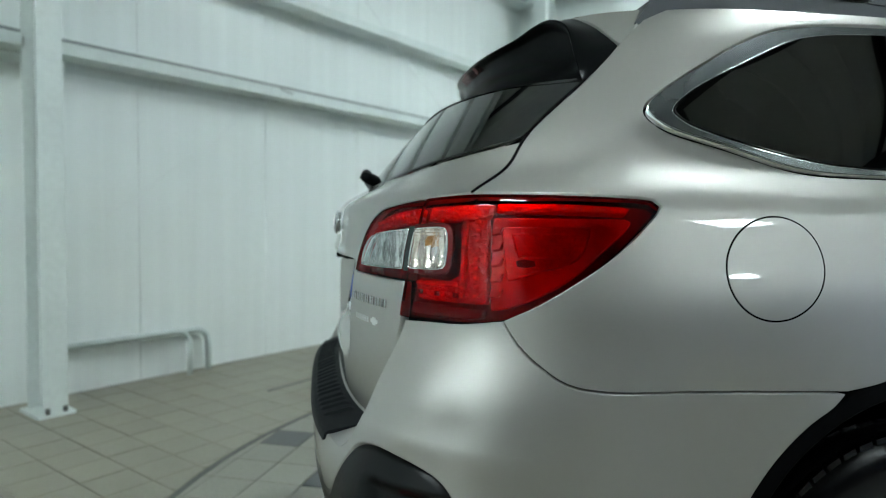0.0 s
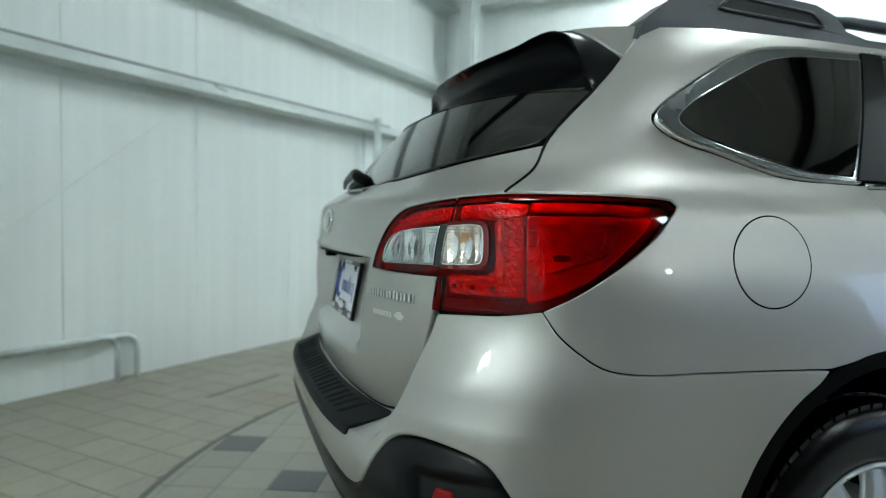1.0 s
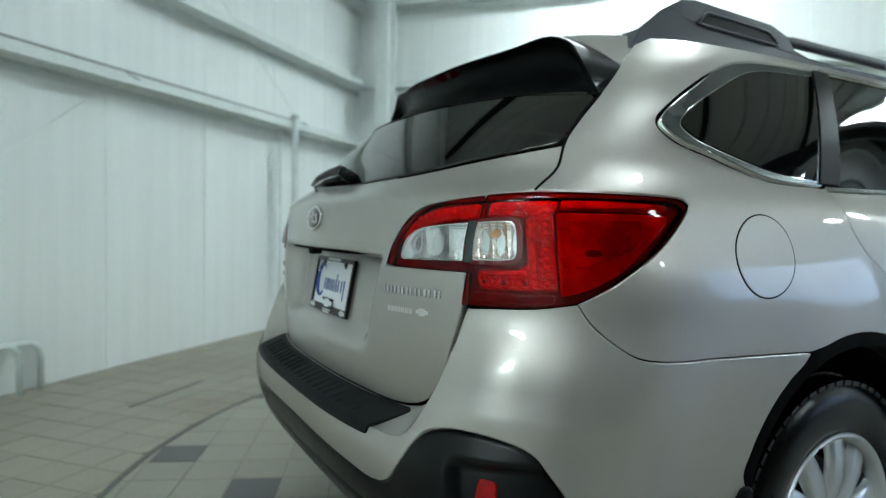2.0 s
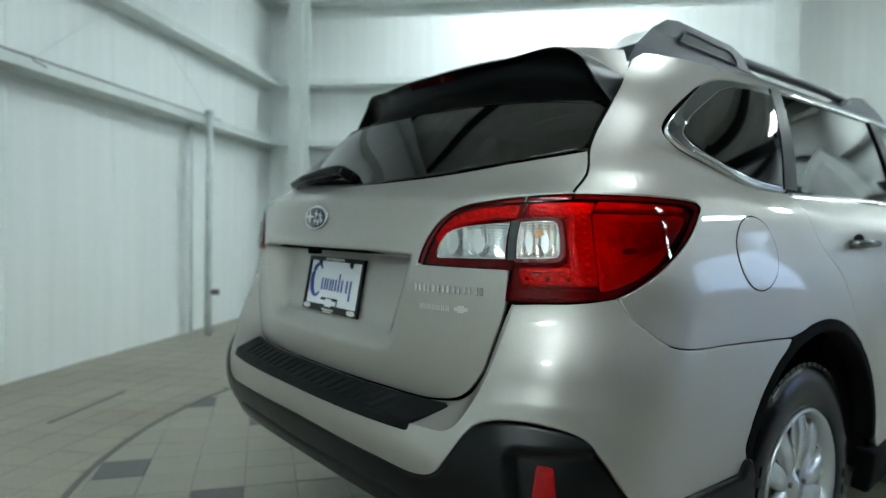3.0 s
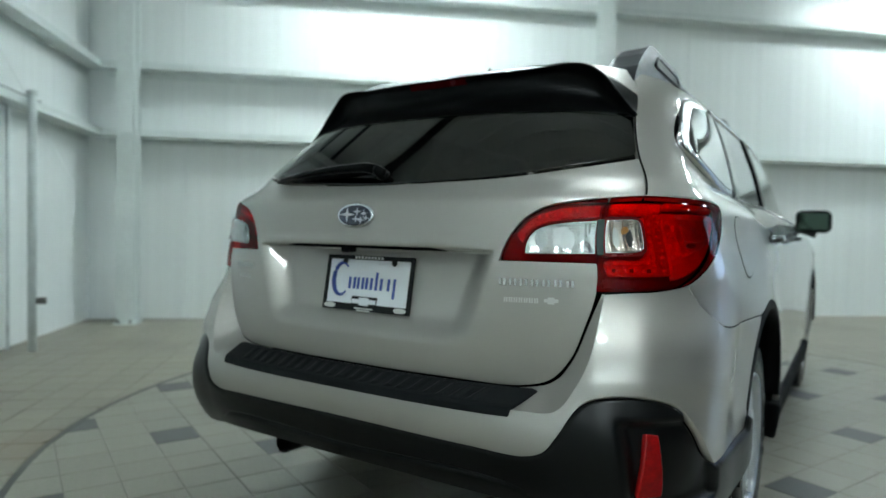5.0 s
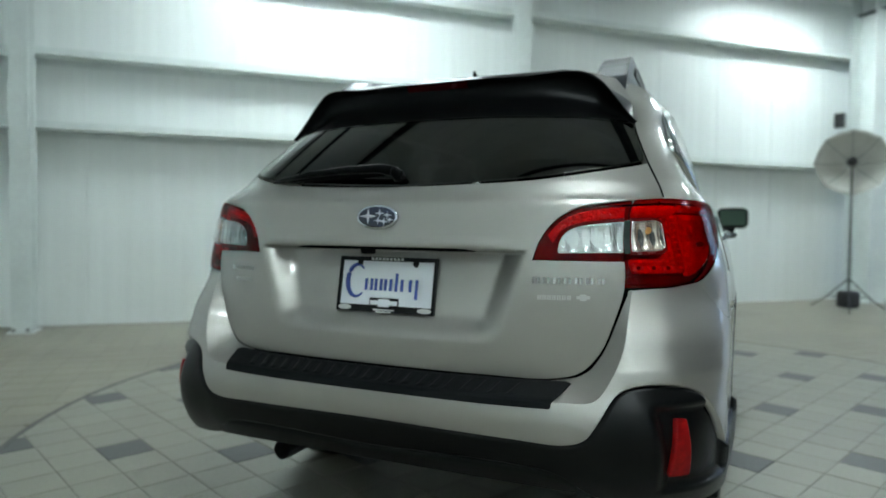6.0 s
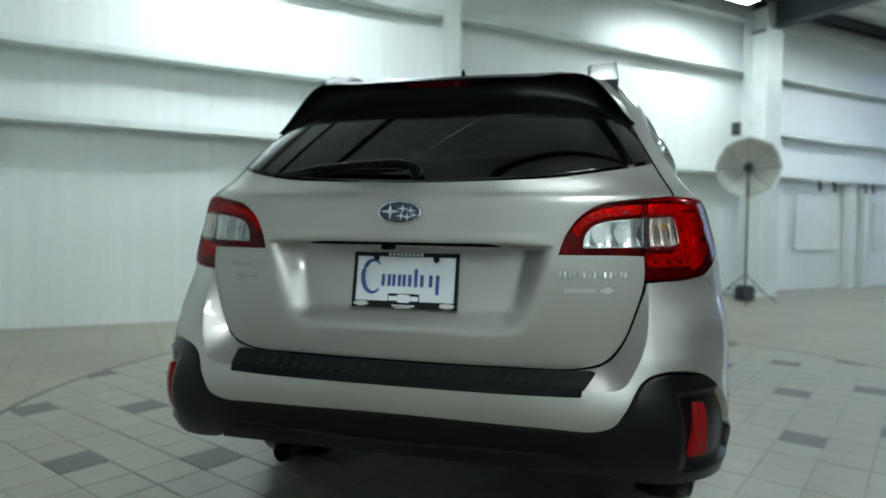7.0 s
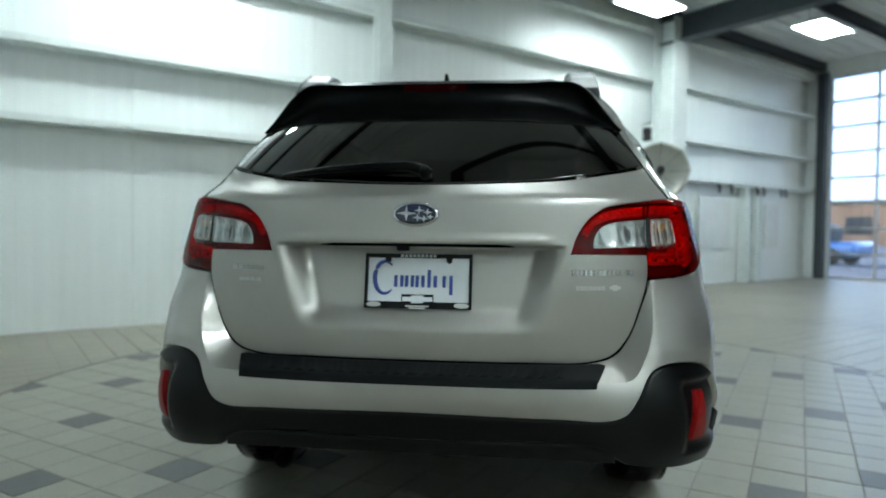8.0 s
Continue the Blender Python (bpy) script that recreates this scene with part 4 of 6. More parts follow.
# -- tail lamps --
for name, mir in SIDES:
    lower = [(0.686, 0.995, 1), (0.680, 0.951), (0.676, 0.922, 1)]
    rim_low = [(0.676, 0.922, 1), (0.741, 0.9235), (0.802, 0.9275), (0.856, 0.938), (0.904, 0.966), (0.958, 1.007), (1.023, 1.062), (1.067, 1.112), (1.083, 1.136)]
    rim_top = [(1.070, 1.1465), (1.051, 1.149), (0.949, 1.154), (0.853, 1.156), (0.790, 1.156), (0.7165, 1.150, 1)]
    outer = [(0.7165, 1.150, 1), (0.707, 1.10), (0.696, 1.05), (0.687, 0.995, 1)] + lower[1:-1] + rim_low + rim_top[:-1]
    inner = lamp_inner + [(0.703, 1.10), (0.692, 1.05), (0.684, 0.993, 1)]
    lamp = panel("tail_lamp", "gate", outer, LAMP_DARK, car, cell=0.02, lift=-0.030, edge=0.001, depth=0.02, gap=0.0, mirror=mir, label="red wrap-around tail lamp with clear windows")
    panel("lamp_housing", "gate", inner, LAMP_DARK, lamp, cell=0.02, lift=-0.030, edge=0.001, depth=0.01, gap=0.0, mirror=mir)
    panel("outer_lens", "gate", outer, RED_LENS, lamp, cell=0.014, lift=0.003, edge=0.003, depth=0.008, gap=0.0005, mirror=mir, label="glossy red lens")
    panel("inner_lens", "gate", inner, RED_LENS, lamp, cell=0.014, lift=0.003, edge=0.003, depth=0.008, gap=0.0005, mirror=mir, label="glossy red lens")
    # reflector shapes behind the lens
    for n2, shape, look_of, lift in (
            ("side_panel", [(0.836, 1.118, 1), (1.0, 1.120), (1.045, 1.116), (0.99, 1.050), (0.935, 1.000), (0.88, 0.966), (0.836, 0.950, 1)], LAMP_DEEP, -0.018),
            ("side_reflector", [(0.852, 1.100, 1), (0.985, 1.104, 1), (0.965, 1.048), (0.905, 1.022), (0.862, 1.005, 1)], LAMP_RED, -0.009),
            ("side_reflector", [(0.868, 1.088, 1), (0.962, 1.090, 1), (0.948, 1.052), (0.878, 1.046, 1)], LAMP_RED, -0.004),
            ("top_reflector", [(0.722, 1.138, 1), (0.80, 1.145), (0.838, 1.145, 1), (0.832, 1.118), (0.78, 1.108), (0.717, 1.106, 1)], LAMP_FACET, -0.013),
            ("top_strip", [(0.842, 1.146, 1), (0.94, 1.145), (1.045, 1.139, 1), (1.036, 1.126, 1), (0.94, 1.129), (0.842, 1.126, 1)], LAMP_RED, -0.010),
            ("corner_reflector", [(0.782, 1.104, 1), (0.830, 1.116, 1), (0.832, 0.962, 1), (0.704, 0.960, 1), (0.701, 0.998), (0.77, 1.002), (0.782, 1.012)], LAMP_FACET, -0.015),
            ("low_panel", [(0.694, 0.954, 1), (0.83, 0.955, 1), (0.826, 0.938), (0.76, 0.931), (0.690, 0.930, 1)], LAMP_DARK, -0.012)):
        panel(n2, "gate", shape, look_of, lamp, cell=0.02, lift=lift, edge=0.004, depth=0.018, gap=0, mirror=mir)
    # sloping vanes between the corner and the side
    for k in range(5):
        z = 0.975 + k * 0.027
        panel("lamp_vane", "gate", [(0.838, z, 1), (0.852, z + 0.004, 1), (0.858, z + 0.018, 1), (0.840, z + 0.013, 1)], LAMP_DEEP, lamp, cell=0.02, lift=-0.005, edge=0.002, depth=0.012, gap=0, mirror=mir)
    for k in range(9):
        panel("lamp_rib", "gate", [(0.812, 0.972 + k * 0.0165, 1), (0.820, 0.972 + k * 0.0165, 1), (0.820, 0.980 + k * 0.0165, 1), (0.812, 0.980 + k * 0.0165, 1)], LAMP_BRIGHT, lamp, cell=0.02, lift=-0.007, edge=0.002, depth=0.01, gap=0, mirror=mir)
    for k in range(8):
        panel("lamp_rib", "gate", [(0.710 + k * 0.0115, 0.970, 1), (0.717 + k * 0.0115, 0.970, 1), (0.717 + k * 0.0115, 0.980, 1), (0.710 + k * 0.0115, 0.980, 1)], LAMP_BRIGHT if k % 3 else LAMP_DARK, lamp, cell=0.02, lift=-0.007, edge=0.002, depth=0.01, gap=0, mirror=mir)
    panel("light_guide", "gate", [(0.790, 1.108, 1), (0.799, 1.110, 1), (0.799, 0.985, 1), (0.790, 0.985, 1)], LAMP_BRIGHT, lamp, cell=0.02, lift=-0.006, edge=0.003, depth=0.012, gap=0, mirror=mir)
    panel("light_guide", "gate", [(0.705, 0.996, 1), (0.785, 1.000, 1), (0.785, 0.990, 1), (0.705, 0.987, 1)], LAMP_BRIGHT, lamp, cell=0.02, lift=-0.006, edge=0.003, depth=0.012, gap=0, mirror=mir)
    panel("dark_slot", "gate", [(0.876, 1.040), (0.902, 1.041), (0.904, 1.033), (0.878, 1.031)], LAMP_DARK, lamp, cell=0.02, lift=-0.002, edge=0.001, depth=0.004, gap=0, mirror=mir)
    panel("inner_reflector", "gate", [(0.524, 1.058, 1), (0.552, 1.090), (0.595, 1.115), (0.702, 1.134, 1), (0.697, 1.104, 1), (0.60, 1.090), (0.556, 1.070), (0.535, 1.035, 1)], LAMP_FACET, lamp, cell=0.02, lift=-0.012, edge=0.003, depth=0.02, gap=0, mirror=mir)
    for k in range(8):
        q = 0.572 + k * 0.0155
        z = 1.092 + k * 0.0030
        panel("lamp_rib", "gate", [(q, z + 0.004, 1), (q + 0.007, z + 0.005, 1), (q + 0.007, z + 0.013, 1), (q, z + 0.012, 1)], LAMP_BRIGHT, lamp, cell=0.02, lift=-0.006, edge=0.001, depth=0.008, gap=0, mirror=mir)
    # grooved smoked divider between the clear windows
    panel("lamp_divider", "gate", [(0.690, 1.095, 1), (0.7055, 1.096, 1), (0.699, 1.052), (0.696, 1.010, 1), (0.682, 1.009, 1), (0.6845, 1.052)], DIVIDER, lamp, cell=0.02, lift=0.0045, edge=0.002, depth=0.006, gap=0, mirror=mir)
    panel("window_surround", "gate", [(0.703, 1.100, 1), (0.768, 1.102), (0.777, 1.094), (0.778, 1.020), (0.770, 1.011), (0.695, 1.006, 1)], LAMP_DARK, lamp, cell=0.02, lift=0.0036, edge=0.0015, depth=0.005, gap=0, mirror=mir)
    for shape, zc, bowl_of in (([(0.544, 1.010, 1), (0.548, 1.036), (0.566, 1.064), (0.596, 1.078), (0.6885, 1.091, 1), (0.682, 1.053), (0.679, 1.013, 1)], 1.046, REFLECTOR), ([(0.708, 1.092, 1), (0.764, 1.094), (0.769, 1.088), (0.770, 1.026), (0.766, 1.020), (0.699, 1.015, 1), (0.7015, 1.05)], 1.050, REFLECTOR_WARM)):
        wide = shape[0][0] < 0.6

        def bowl(q, z):
            """A shallow trough with fine ribs over its upper half."""
            q = abs(q)
            ribs = ease(zc - 0.004, zc + 0.004, z) * (ease(0.60, 0.65, q) if wide else 1.0)
            v = 0.0022 * math.cos((q - 0.5) / (0.052 if wide else 0.026) * 2 * math.pi)
            return -0.007 * math.cos((z - zc) / 0.045 * math.pi / 2) + v + 0.0005 * ribs * math.cos(z / 0.0062 * 2 * math.pi) + 0.0004 * ribs * math.cos(q / 0.0085 * 2 * math.pi)

        win = panel("clear_window", "gate", shape, CLEAR_LENS, lamp, cell=0.02, lift=0.0125, edge=0.002, depth=0.003, gap=0.0005, mirror=mir, label="clear reversing and turn lens")
        panel("window_frame", "gate", shape, CHROME, win, cell=0.02, lift=0.0044, edge=0.0012, depth=0.003, gap=-0.0006, mirror=mir, label="thin bright window edge")
        panel("silver_bowl", "gate", shape, bowl_of, win, cell=0.0028, lift=0.0112, edge=0.0008, depth=0.005, gap=0.0022, dent=bowl, mirror=mir)
    panel("turn_bulb", "gate", [(0.732, 1.058), (0.741, 1.061), (0.747, 1.068), (0.745, 1.077), (0.736, 1.078), (0.731, 1.069)], AMBER, lamp, cell=0.03, lift=0.0085, edge=0.001, depth=0.004, gap=0, mirror=mir)


# -- body sides --
def sharp(p):
    return (p[0], p[1], 1)


WB = 2.745
for name, mir in SIDES:
    q_seam = [sharp(gy(0.785, 0.8155)), gy(0.5, 0.822), gy(0.335, 0.828), gy(0.283, 0.839), gy(0.243, 0.865), gy(0.208, 0.899), (0.858, 0.938, 1)]
    lamp_edge = [(0.904, 0.966), (0.958, 1.007), (1.023, 1.062), (1.067, 1.112), (1.085, 1.136), (1.071, 1.148), (1.051, 1.151), (0.949, 1.156), (0.853, 1.158)]
    door_rear = [sharp(gy(1.005, 1.197)), gy(0.998, 1.15), gy(1.0, 1.10), gy(1.035, 1.04), gy(1.12, 0.965), gy(1.19, 0.85), sharp(gy(1.2445, 0.7355))]
    quarter = [(0.791, 1.159, 1), (0.786, 1.200), (0.779, 1.264), (0.793, 1.337), (0.818, 1.408), (0.843, 1.497), (0.867, 1.575, 1), sharp(gy(1.165, 1.562)), sharp(gy(1.16, 1.538)), (1.165, 1.516), (1.042, 1.437), (0.959, 1.335), (1.001, 1.292), (1.153, 1.246), (1.323, 1.206)] + door_rear + arch(130.5, a_top, 12)[1:-1] + q_seam + lamp_edge
    panel("quarter_panel", "gate", quarter, PAINT, car, cell=0.012, gap=0.0018, depth=0.02, dent=crest, mirror=mir, label="smooth champagne-silver rear quarter panel")
    # near-black bead along the gate seam, the gap's shade put into its colour
    seam = [(0.790, 1.160), (0.785, 1.200), (0.778, 1.264), (0.791, 1.337), (0.8155, 1.408)]
    part("gate_seam_shade", tube([Vector((-1 if mir else 1, 1, 1)) * Vector(skin("gate", q, z)) for q, z in flow(seam, 0.01, False)], 0.0026, 6), VOID, car)
    # fuel flap
    fuel = [(1.2825 + 0.094 * math.cos(radians(a)) + 0.012 * math.sin(radians(a)), 1.030 + 0.091 * math.sin(radians(a))) for a in range(0, 360, 20)]
    if not mir:
        # black disc on the panel paints the shaded gap round the flap
        panel("fuel_gap_shade", "gate", fuel, VOID, car, cell=0.03, lift=0.0008, edge=0.0004, depth=0.004, gap=-0.0012, step=0.006)
        panel("fuel_flap", "gate", fuel, PAINT, car, cell=0.014, lift=0.0022, edge=0.0012, depth=0.003, gap=0.0021, label="round champagne-silver fuel flap", step=0.006)
    # quarter window
    def hy(y, z):
        return sharp(gy(y, z, "house"))
    qw = [(0.960, 1.334), (1.042, 1.434), (1.165, 1.513), hy(1.155, 1.535), hy(1.012, 1.199), (1.323, 1.209), (1.153, 1.249), (1.003, 1.294)]
    trim = panel("quarter_window_trim", "house", qw, CHROME, car, cell=0.02, lift=0.0015, edge=0.003, depth=0.012, mirror=mir, label="bright chrome quarter window trim", step=0.006)
    panel("trim_band", "house", qw, SATIN, trim, cell=0.02, lift=0.0022, edge=0.001, depth=0.004, gap=0.0034, mirror=mir, label="satin grey trim band", step=0.006)
    qg = [(1.011, 1.324), (1.028, 1.361), (1.122, 1.435), (1.222, 1.492), hy(1.125, 1.513), hy(0.985, 1.212), (1.354, 1.223), (1.153, 1.262), (1.043, 1.297)]
    panel("trim_bead", "house", qg, CHROME, trim, cell=0.02, lift=0.0034, edge=0.002, depth=0.004, gap=-0.0026, mirror=mir, step=0.006)
    # black sheet under the whole pane, painting in the unlit cabin
    panel("window_backing", "house", qg, VOID, trim, cell=0.03, lift=0.0042, edge=0.001, depth=0.004, gap=0.0, mirror=mir, step=0.006)
    panel("quarter_window", "house", qg, PRIVACY, trim, cell=0.02, lift=0.0052, edge=0.001, depth=0.003, gap=0.002, mirror=mir, label="dark tinted quarter window", step=0.006)
    # doors
    rd = door_rear + arch(130.5, 176, 8)[1:] + [gy(1.45, 0.40), sharp(gy(2.03, 0.40)), sharp(gy(2.03, 1.193))]
    rear_door = panel("rear_door", "gate", rd, PAINT, car, cell=0.03, depth=0.02, mirror=mir, label="champagne-silver rear door")
    fd = [sharp(gy(2.035, 1.193)), sharp(gy(2.035, 0.40)), sharp(gy(2.98, 0.40)), gy(3.05, 0.80), sharp(gy(3.02, 1.14))]
    front_door = panel("front_door", "gate", fd, PAINT, car, cell=0.03, depth=0.02, mirror=mir, label="champagne-silver front door")
    for d, y in ((rear_door, 1.22), (front_door, 2.20)):
        sx = -1 if mir else 1
        p = skin("gate", *gy(y, 1.05))
        grip = part("door_handle", tube([(sx * (p[0] + 0.004), y, 1.052), (sx * (p[0] + 0.034), y + 0.03, 1.054), (sx * (p[0] + 0.036), y + 0.13, 1.055), (sx * (p[0] + 0.006), y + 0.17, 1.053)], [0.013, 0.012, 0.012, 0.013], 8), SATIN, d, "satin grey door handle", None, True)
        # no hollow here: a flat black oval paints the cup's shade
        part("handle_cup_shade", oval(0.05, 0.032, 0.002), VOID, grip, "", Matrix.Translation((sx * (p[0] + 0.001), y + 0.08, 1.052)) @ pose(0, 0, 0, 90, 0, 90 * sx))
    fa = arch(4, 176, 24, ARCH_Y + WB)
    fend = [sharp(gy(3.025, 1.135)), gy(3.055, 0.80), sharp(gy(2.985, 0.42)), sharp(gy(3.26, 0.42))] + fa[1:-1] + [sharp(gy(4.13, 0.45)), sharp(gy(4.13, 0.98)), gy(3.6, 1.08)]
    panel("front_fender", "gate", fend, PAINT, car, cell=0.04, depth=0.02, mirror=mir, label="champagne-silver front fender")
    # arch trims and sill
    for cy, lab in ((ARCH_Y, "rear"), (ARCH_Y + WB, "front")):
        ring = arch(2, 178, 26, cy, ARCH_R + 0.002) + arch(178, 2, 26, cy, ARCH_R - 0.032)
        ring = [sharp(p) if k in (0, 26, 27, 53) else p for k, p in enumerate(ring)]
        panel("arch_trim", "gate", ring, ARCH_BLACK, car, cell=0.02, lift=0.0, edge=0.005, depth=0.05, gap=0, mirror=mir, label="black wheel arch trim")
    sill = [sharp(gy(1.36, 0.405)), sharp(gy(1.38, 0.26)), sharp(gy(3.30, 0.26)), sharp(gy(3.28, 0.405))]
    panel("sill_cladding", "gate", sill, ARCH_BLACK, car, cell=0.05, lift=0.012, edge=0.01, depth=0.04, mirror=mir, label="black sill cladding")
    # mud flap behind the bumper corner and its bright edge
    sx = -1 if mir else 1
    part("mud_flap", box(sx * 0.80 - 0.09, sx * 0.80 + 0.09, 0.555, 0.57, 0.22, 0.46, 0.004, 1), PLASTIC, car)
    # window line
    wl = [sharp(gy(1.012, 1.198)), gy(1.5, 1.206), gy(2.05, 1.204), sharp(gy(3.02, 1.15)), sharp(gy(3.02, 1.137)), gy(2.05, 1.190), gy(1.5, 1.192), sharp(gy(1.012, 1.186))]
    panel("belt_trim", "gate", wl, CHROME, car, cell=0.04, lift=0.006, edge=0.003, depth=0.012, gap=0, mirror=mir, label="bright belt line trim")
    cant = [sharp(gy(1.165, 1.562)), sharp(gy(2.45, 1.562)), sharp(gy(2.40, 1.535)), sharp(gy(1.165, 1.535))]
    panel("cant_rail", "gate", cant, PAINT, car, cell=0.04, depth=0.02, mirror=mir)
    apil = [sharp(gy(2.40, 1.562)), gy(2.75, 1.42), sharp(gy(3.20, 1.135)), sharp(gy(3.06, 1.135)), gy(2.68, 1.41), sharp(gy(2.36, 1.535))]
    panel("windscreen_pillar", "gate", apil, PAINT, car, cell=0.04, depth=0.02, gap=0, mirror=mir)
    for a, b, t in ((0.993, 1.095, 0.115), (2.0, 2.09, 0.0)):
        panel("window_pillar", "house", [hy(a, 1.205), hy(b, 1.205), hy(b + t, 1.536), hy(a + 1.25 * t, 1.536)], SPOILER, car, cell=0.05, lift=0.006, depth=0.03, gap=0.001, mirror=mir, label="gloss black window pillar")
    panel("door_window", "house", [hy(1.095, 1.205), hy(2.0, 1.205), hy(2.0, 1.536), hy(1.21, 1.536)], PRIVACY, rear_door, cell=0.05, lift=-0.002, edge=0.001, depth=0.004, mirror=mir, label="dark tinted door window")
    panel("door_window", "house", [hy(2.09, 1.205), hy(3.03, 1.15), gy(2.68, 1.41, "house"), hy(2.37, 1.536), hy(2.09, 1.536)], CABIN_GLASS, front_door, cell=0.05, lift=-0.002, edge=0.001, depth=0.004, mirror=mir, label="clear door window")
    panel("window_top_trim", "house", [hy(1.165, 1.532), hy(2.36, 1.532), hy(2.36, 1.541), hy(1.165, 1.541)], CHROME, car, cell=0.05, lift=0.006, edge=0.002, depth=0.01, gap=0, mirror=mir, label="thin chrome strip over the windows")
    # roof rail
    side = [(0.545, 1.53), (0.585, 1.585), (0.66, 1.640), (0.74, 1.680), (0.80, 1.688), (1.12, 1.676), (1.19, 1.655), (1.225, 1.620), (1.30, 1.605), (2.05, 1.605), (2.10, 1.62), (2.15, 1.66), (2.28, 1.672), (2.45, 1.64), (2.60, 1.585), (2.62, 1.53)]
    bm = bmesh.new()
    loops = []
    for x, s in ((0.582, 1.0), (0.570, 0.97), (0.49, 0.95), (0.478, 0.9)):
        loops.append([bm.verts.new((sx * (x - 0.10 * max(0, z - 1.60)), y, 1.535 + (z - 1.53) * s * 1.05)) for y, z in side])
    for a, b in zip(loops, loops[1:]):
        for k in range(len(side) - 1):
            bm.faces.new((a[k], a[k + 1], b[k + 1], b[k]))
    bm.faces.new(loops[0])
    bm.faces.new(loops[-1][::-1])
    bmesh.ops.recalc_face_normals(bm, faces=bm.faces[:])
    rail = part("roof_rail", bm, GREY_PLASTIC, car, "dark grey plastic roof rail")
    part("rail_bar", tube([(sx * 0.530, 1.15, 1.660), (sx * 0.530, 1.3, 1.674), (sx * 0.530, 2.0, 1.676), (sx * 0.530, 2.2, 1.664)], 0.017, 10), GREY_PLASTIC, rail, "", None, True)
    # flat face darker than the rail: the recess's shade is painted on
    slot = [Vector((sx * (0.5845 - 0.10 * max(0, z - 1.61)), y, z)) for y, z in ((0.79, 1.637), (0.835, 1.674), (1.10, 1.664), (1.145, 1.628))]
    bm = bmesh.new()
    bm.faces.new([bm.verts.new(p) for p in slot])
    bmesh.ops.inset_region(bm, faces=bm.faces[:], thickness=0.007, depth=0.0)
    part("rail_slot_shade", bm, PLASTIC, rail)
    ring = slot + slot[:2]
    part("slot_rim", tube([ring[k].lerp(ring[k + 1], t) for k in range(4) for t in (0.06, 0.5, 0.94)] + [ring[0].lerp(ring[1], 0.06)], 0.0045, 6), GREY_PLASTIC, rail, "", None, True)
    # mirror
    bm = box(sx * 0.965 - 0.095, sx * 0.965 + 0.095, 2.93, 3.06, 1.09, 1.225, 0.035, 3)
    mirror_body = part("door_mirror", bm, SPOILER, car, "black-backed door mirror", None, True)
    part("mirror_glass", box(sx * 0.965 - 0.08, sx * 0.965 + 0.08, 2.924, 2.931, 1.105, 1.21, 0.003, 1), MIRROR, mirror_body, "mirror glass")
    part("mirror_stem", tube([(sx * 0.86, 3.0, 1.12), (sx * 0.98, 3.0, 1.08)], 0.022, 8), SPOILER, mirror_body)

# -- roof, windscreen, bonnet and nose --
roof_edge = flow([(0.0, 1.562), (0.36, 1.566), (0.52, 1.583), (0.614, 1.591), (0.72, 1.588), (0.867, 1.575)], 0.01, False)
grid = []
for j in range(25):
    t = j / 24
    row = []
    for k in range(-16, 17):
        s = k / 16
        e = along(roof_edge, abs(s))
        a = skin("gate", math.copysign(e[0], s), e[1])
        b = np.array((s * 0.655, 2.42, 1.585 - 0.035 * s * s))
        p = a * (1 - t) + b * t
        p[2] += 0.036 * math.sin(math.pi * min(1, t * 0.9)) * (1 - s ** 4)
        row.append(p)
    grid.append(row)
surface("roof", grid, PAINT, car, "champagne-silver roof", 0.02, flip=False)
part("antenna", tube([(0.0, 0.72, 1.595), (0.0, 0.70, 1.645), (0.0, 0.675, 1.672)], [0.028, 0.013, 0.005], 8), SPOILER, car, "black shark-fin antenna", None, True)


def loft(a, b, bulge, rows=12, cols=17):
    """A sheet between two curves of s in -1..1, bulged upwards."""
    g = []
    for j in range(rows):
        t = j / (rows - 1)
        g.append([np.array(a(-1 + 2 * k / (cols - 1))) * (1 - t) + np.array(b(-1 + 2 * k / (cols - 1))) * t + np.array((0, 0, bulge * math.sin(math.pi * t))) for k in range(cols)])
    return g


surface("windscreen", loft(lambda s: (s * 0.655, 2.42 - 0.02 * s * s, 1.583 - 0.035 * s * s), lambda s: (s * 0.79, 3.42 - 0.24 * s * s, 1.085), 0.02), CABIN_GLASS, car, "clear windscreen", 0.005)
surface("bonnet", loft(lambda s: (s * 0.80, 3.42 - 0.24 * s * s, 1.085 - 0.02 * s * s), lambda s: (s * 0.80, 4.55 - 0.22 * s * s, 0.94 - 0.02 * s * s), 0.03), PAINT, car, "champagne-silver bonnet", 0.01)
nose_y = spline([(0.22, 4.40), (0.40, 4.50), (0.60, 4.53), (0.80, 4.50), (0.96, 4.55)])


def nose(s, z):
    a = s * math.pi / 2
    w = half_width(z) + 0.03
    sa, ca = abs(math.sin(a)), max(0.0, math.cos(a))
    r = 1 / ((sa / w) ** 2.8 + (ca / 0.5) ** 2.8) ** (1 / 2.8)
    return (math.copysign(r * sa, s), nose_y(z) - 0.5 + r * ca, z)


surface("front_bumper", [[nose(-1 + k / 14, z) for k in range(29)] for z in (0.24, 0.32, 0.40, 0.48, 0.56, 0.64, 0.70)], PAINT, car, "champagne-silver front bumper", 0.02, True)
surface("front_grille", [[nose(-0.42 + k * 0.06, z) for k in range(15)] for z in (0.70, 0.76, 0.82, 0.90)], PLASTIC, car, "black front grille", 0.02, True)
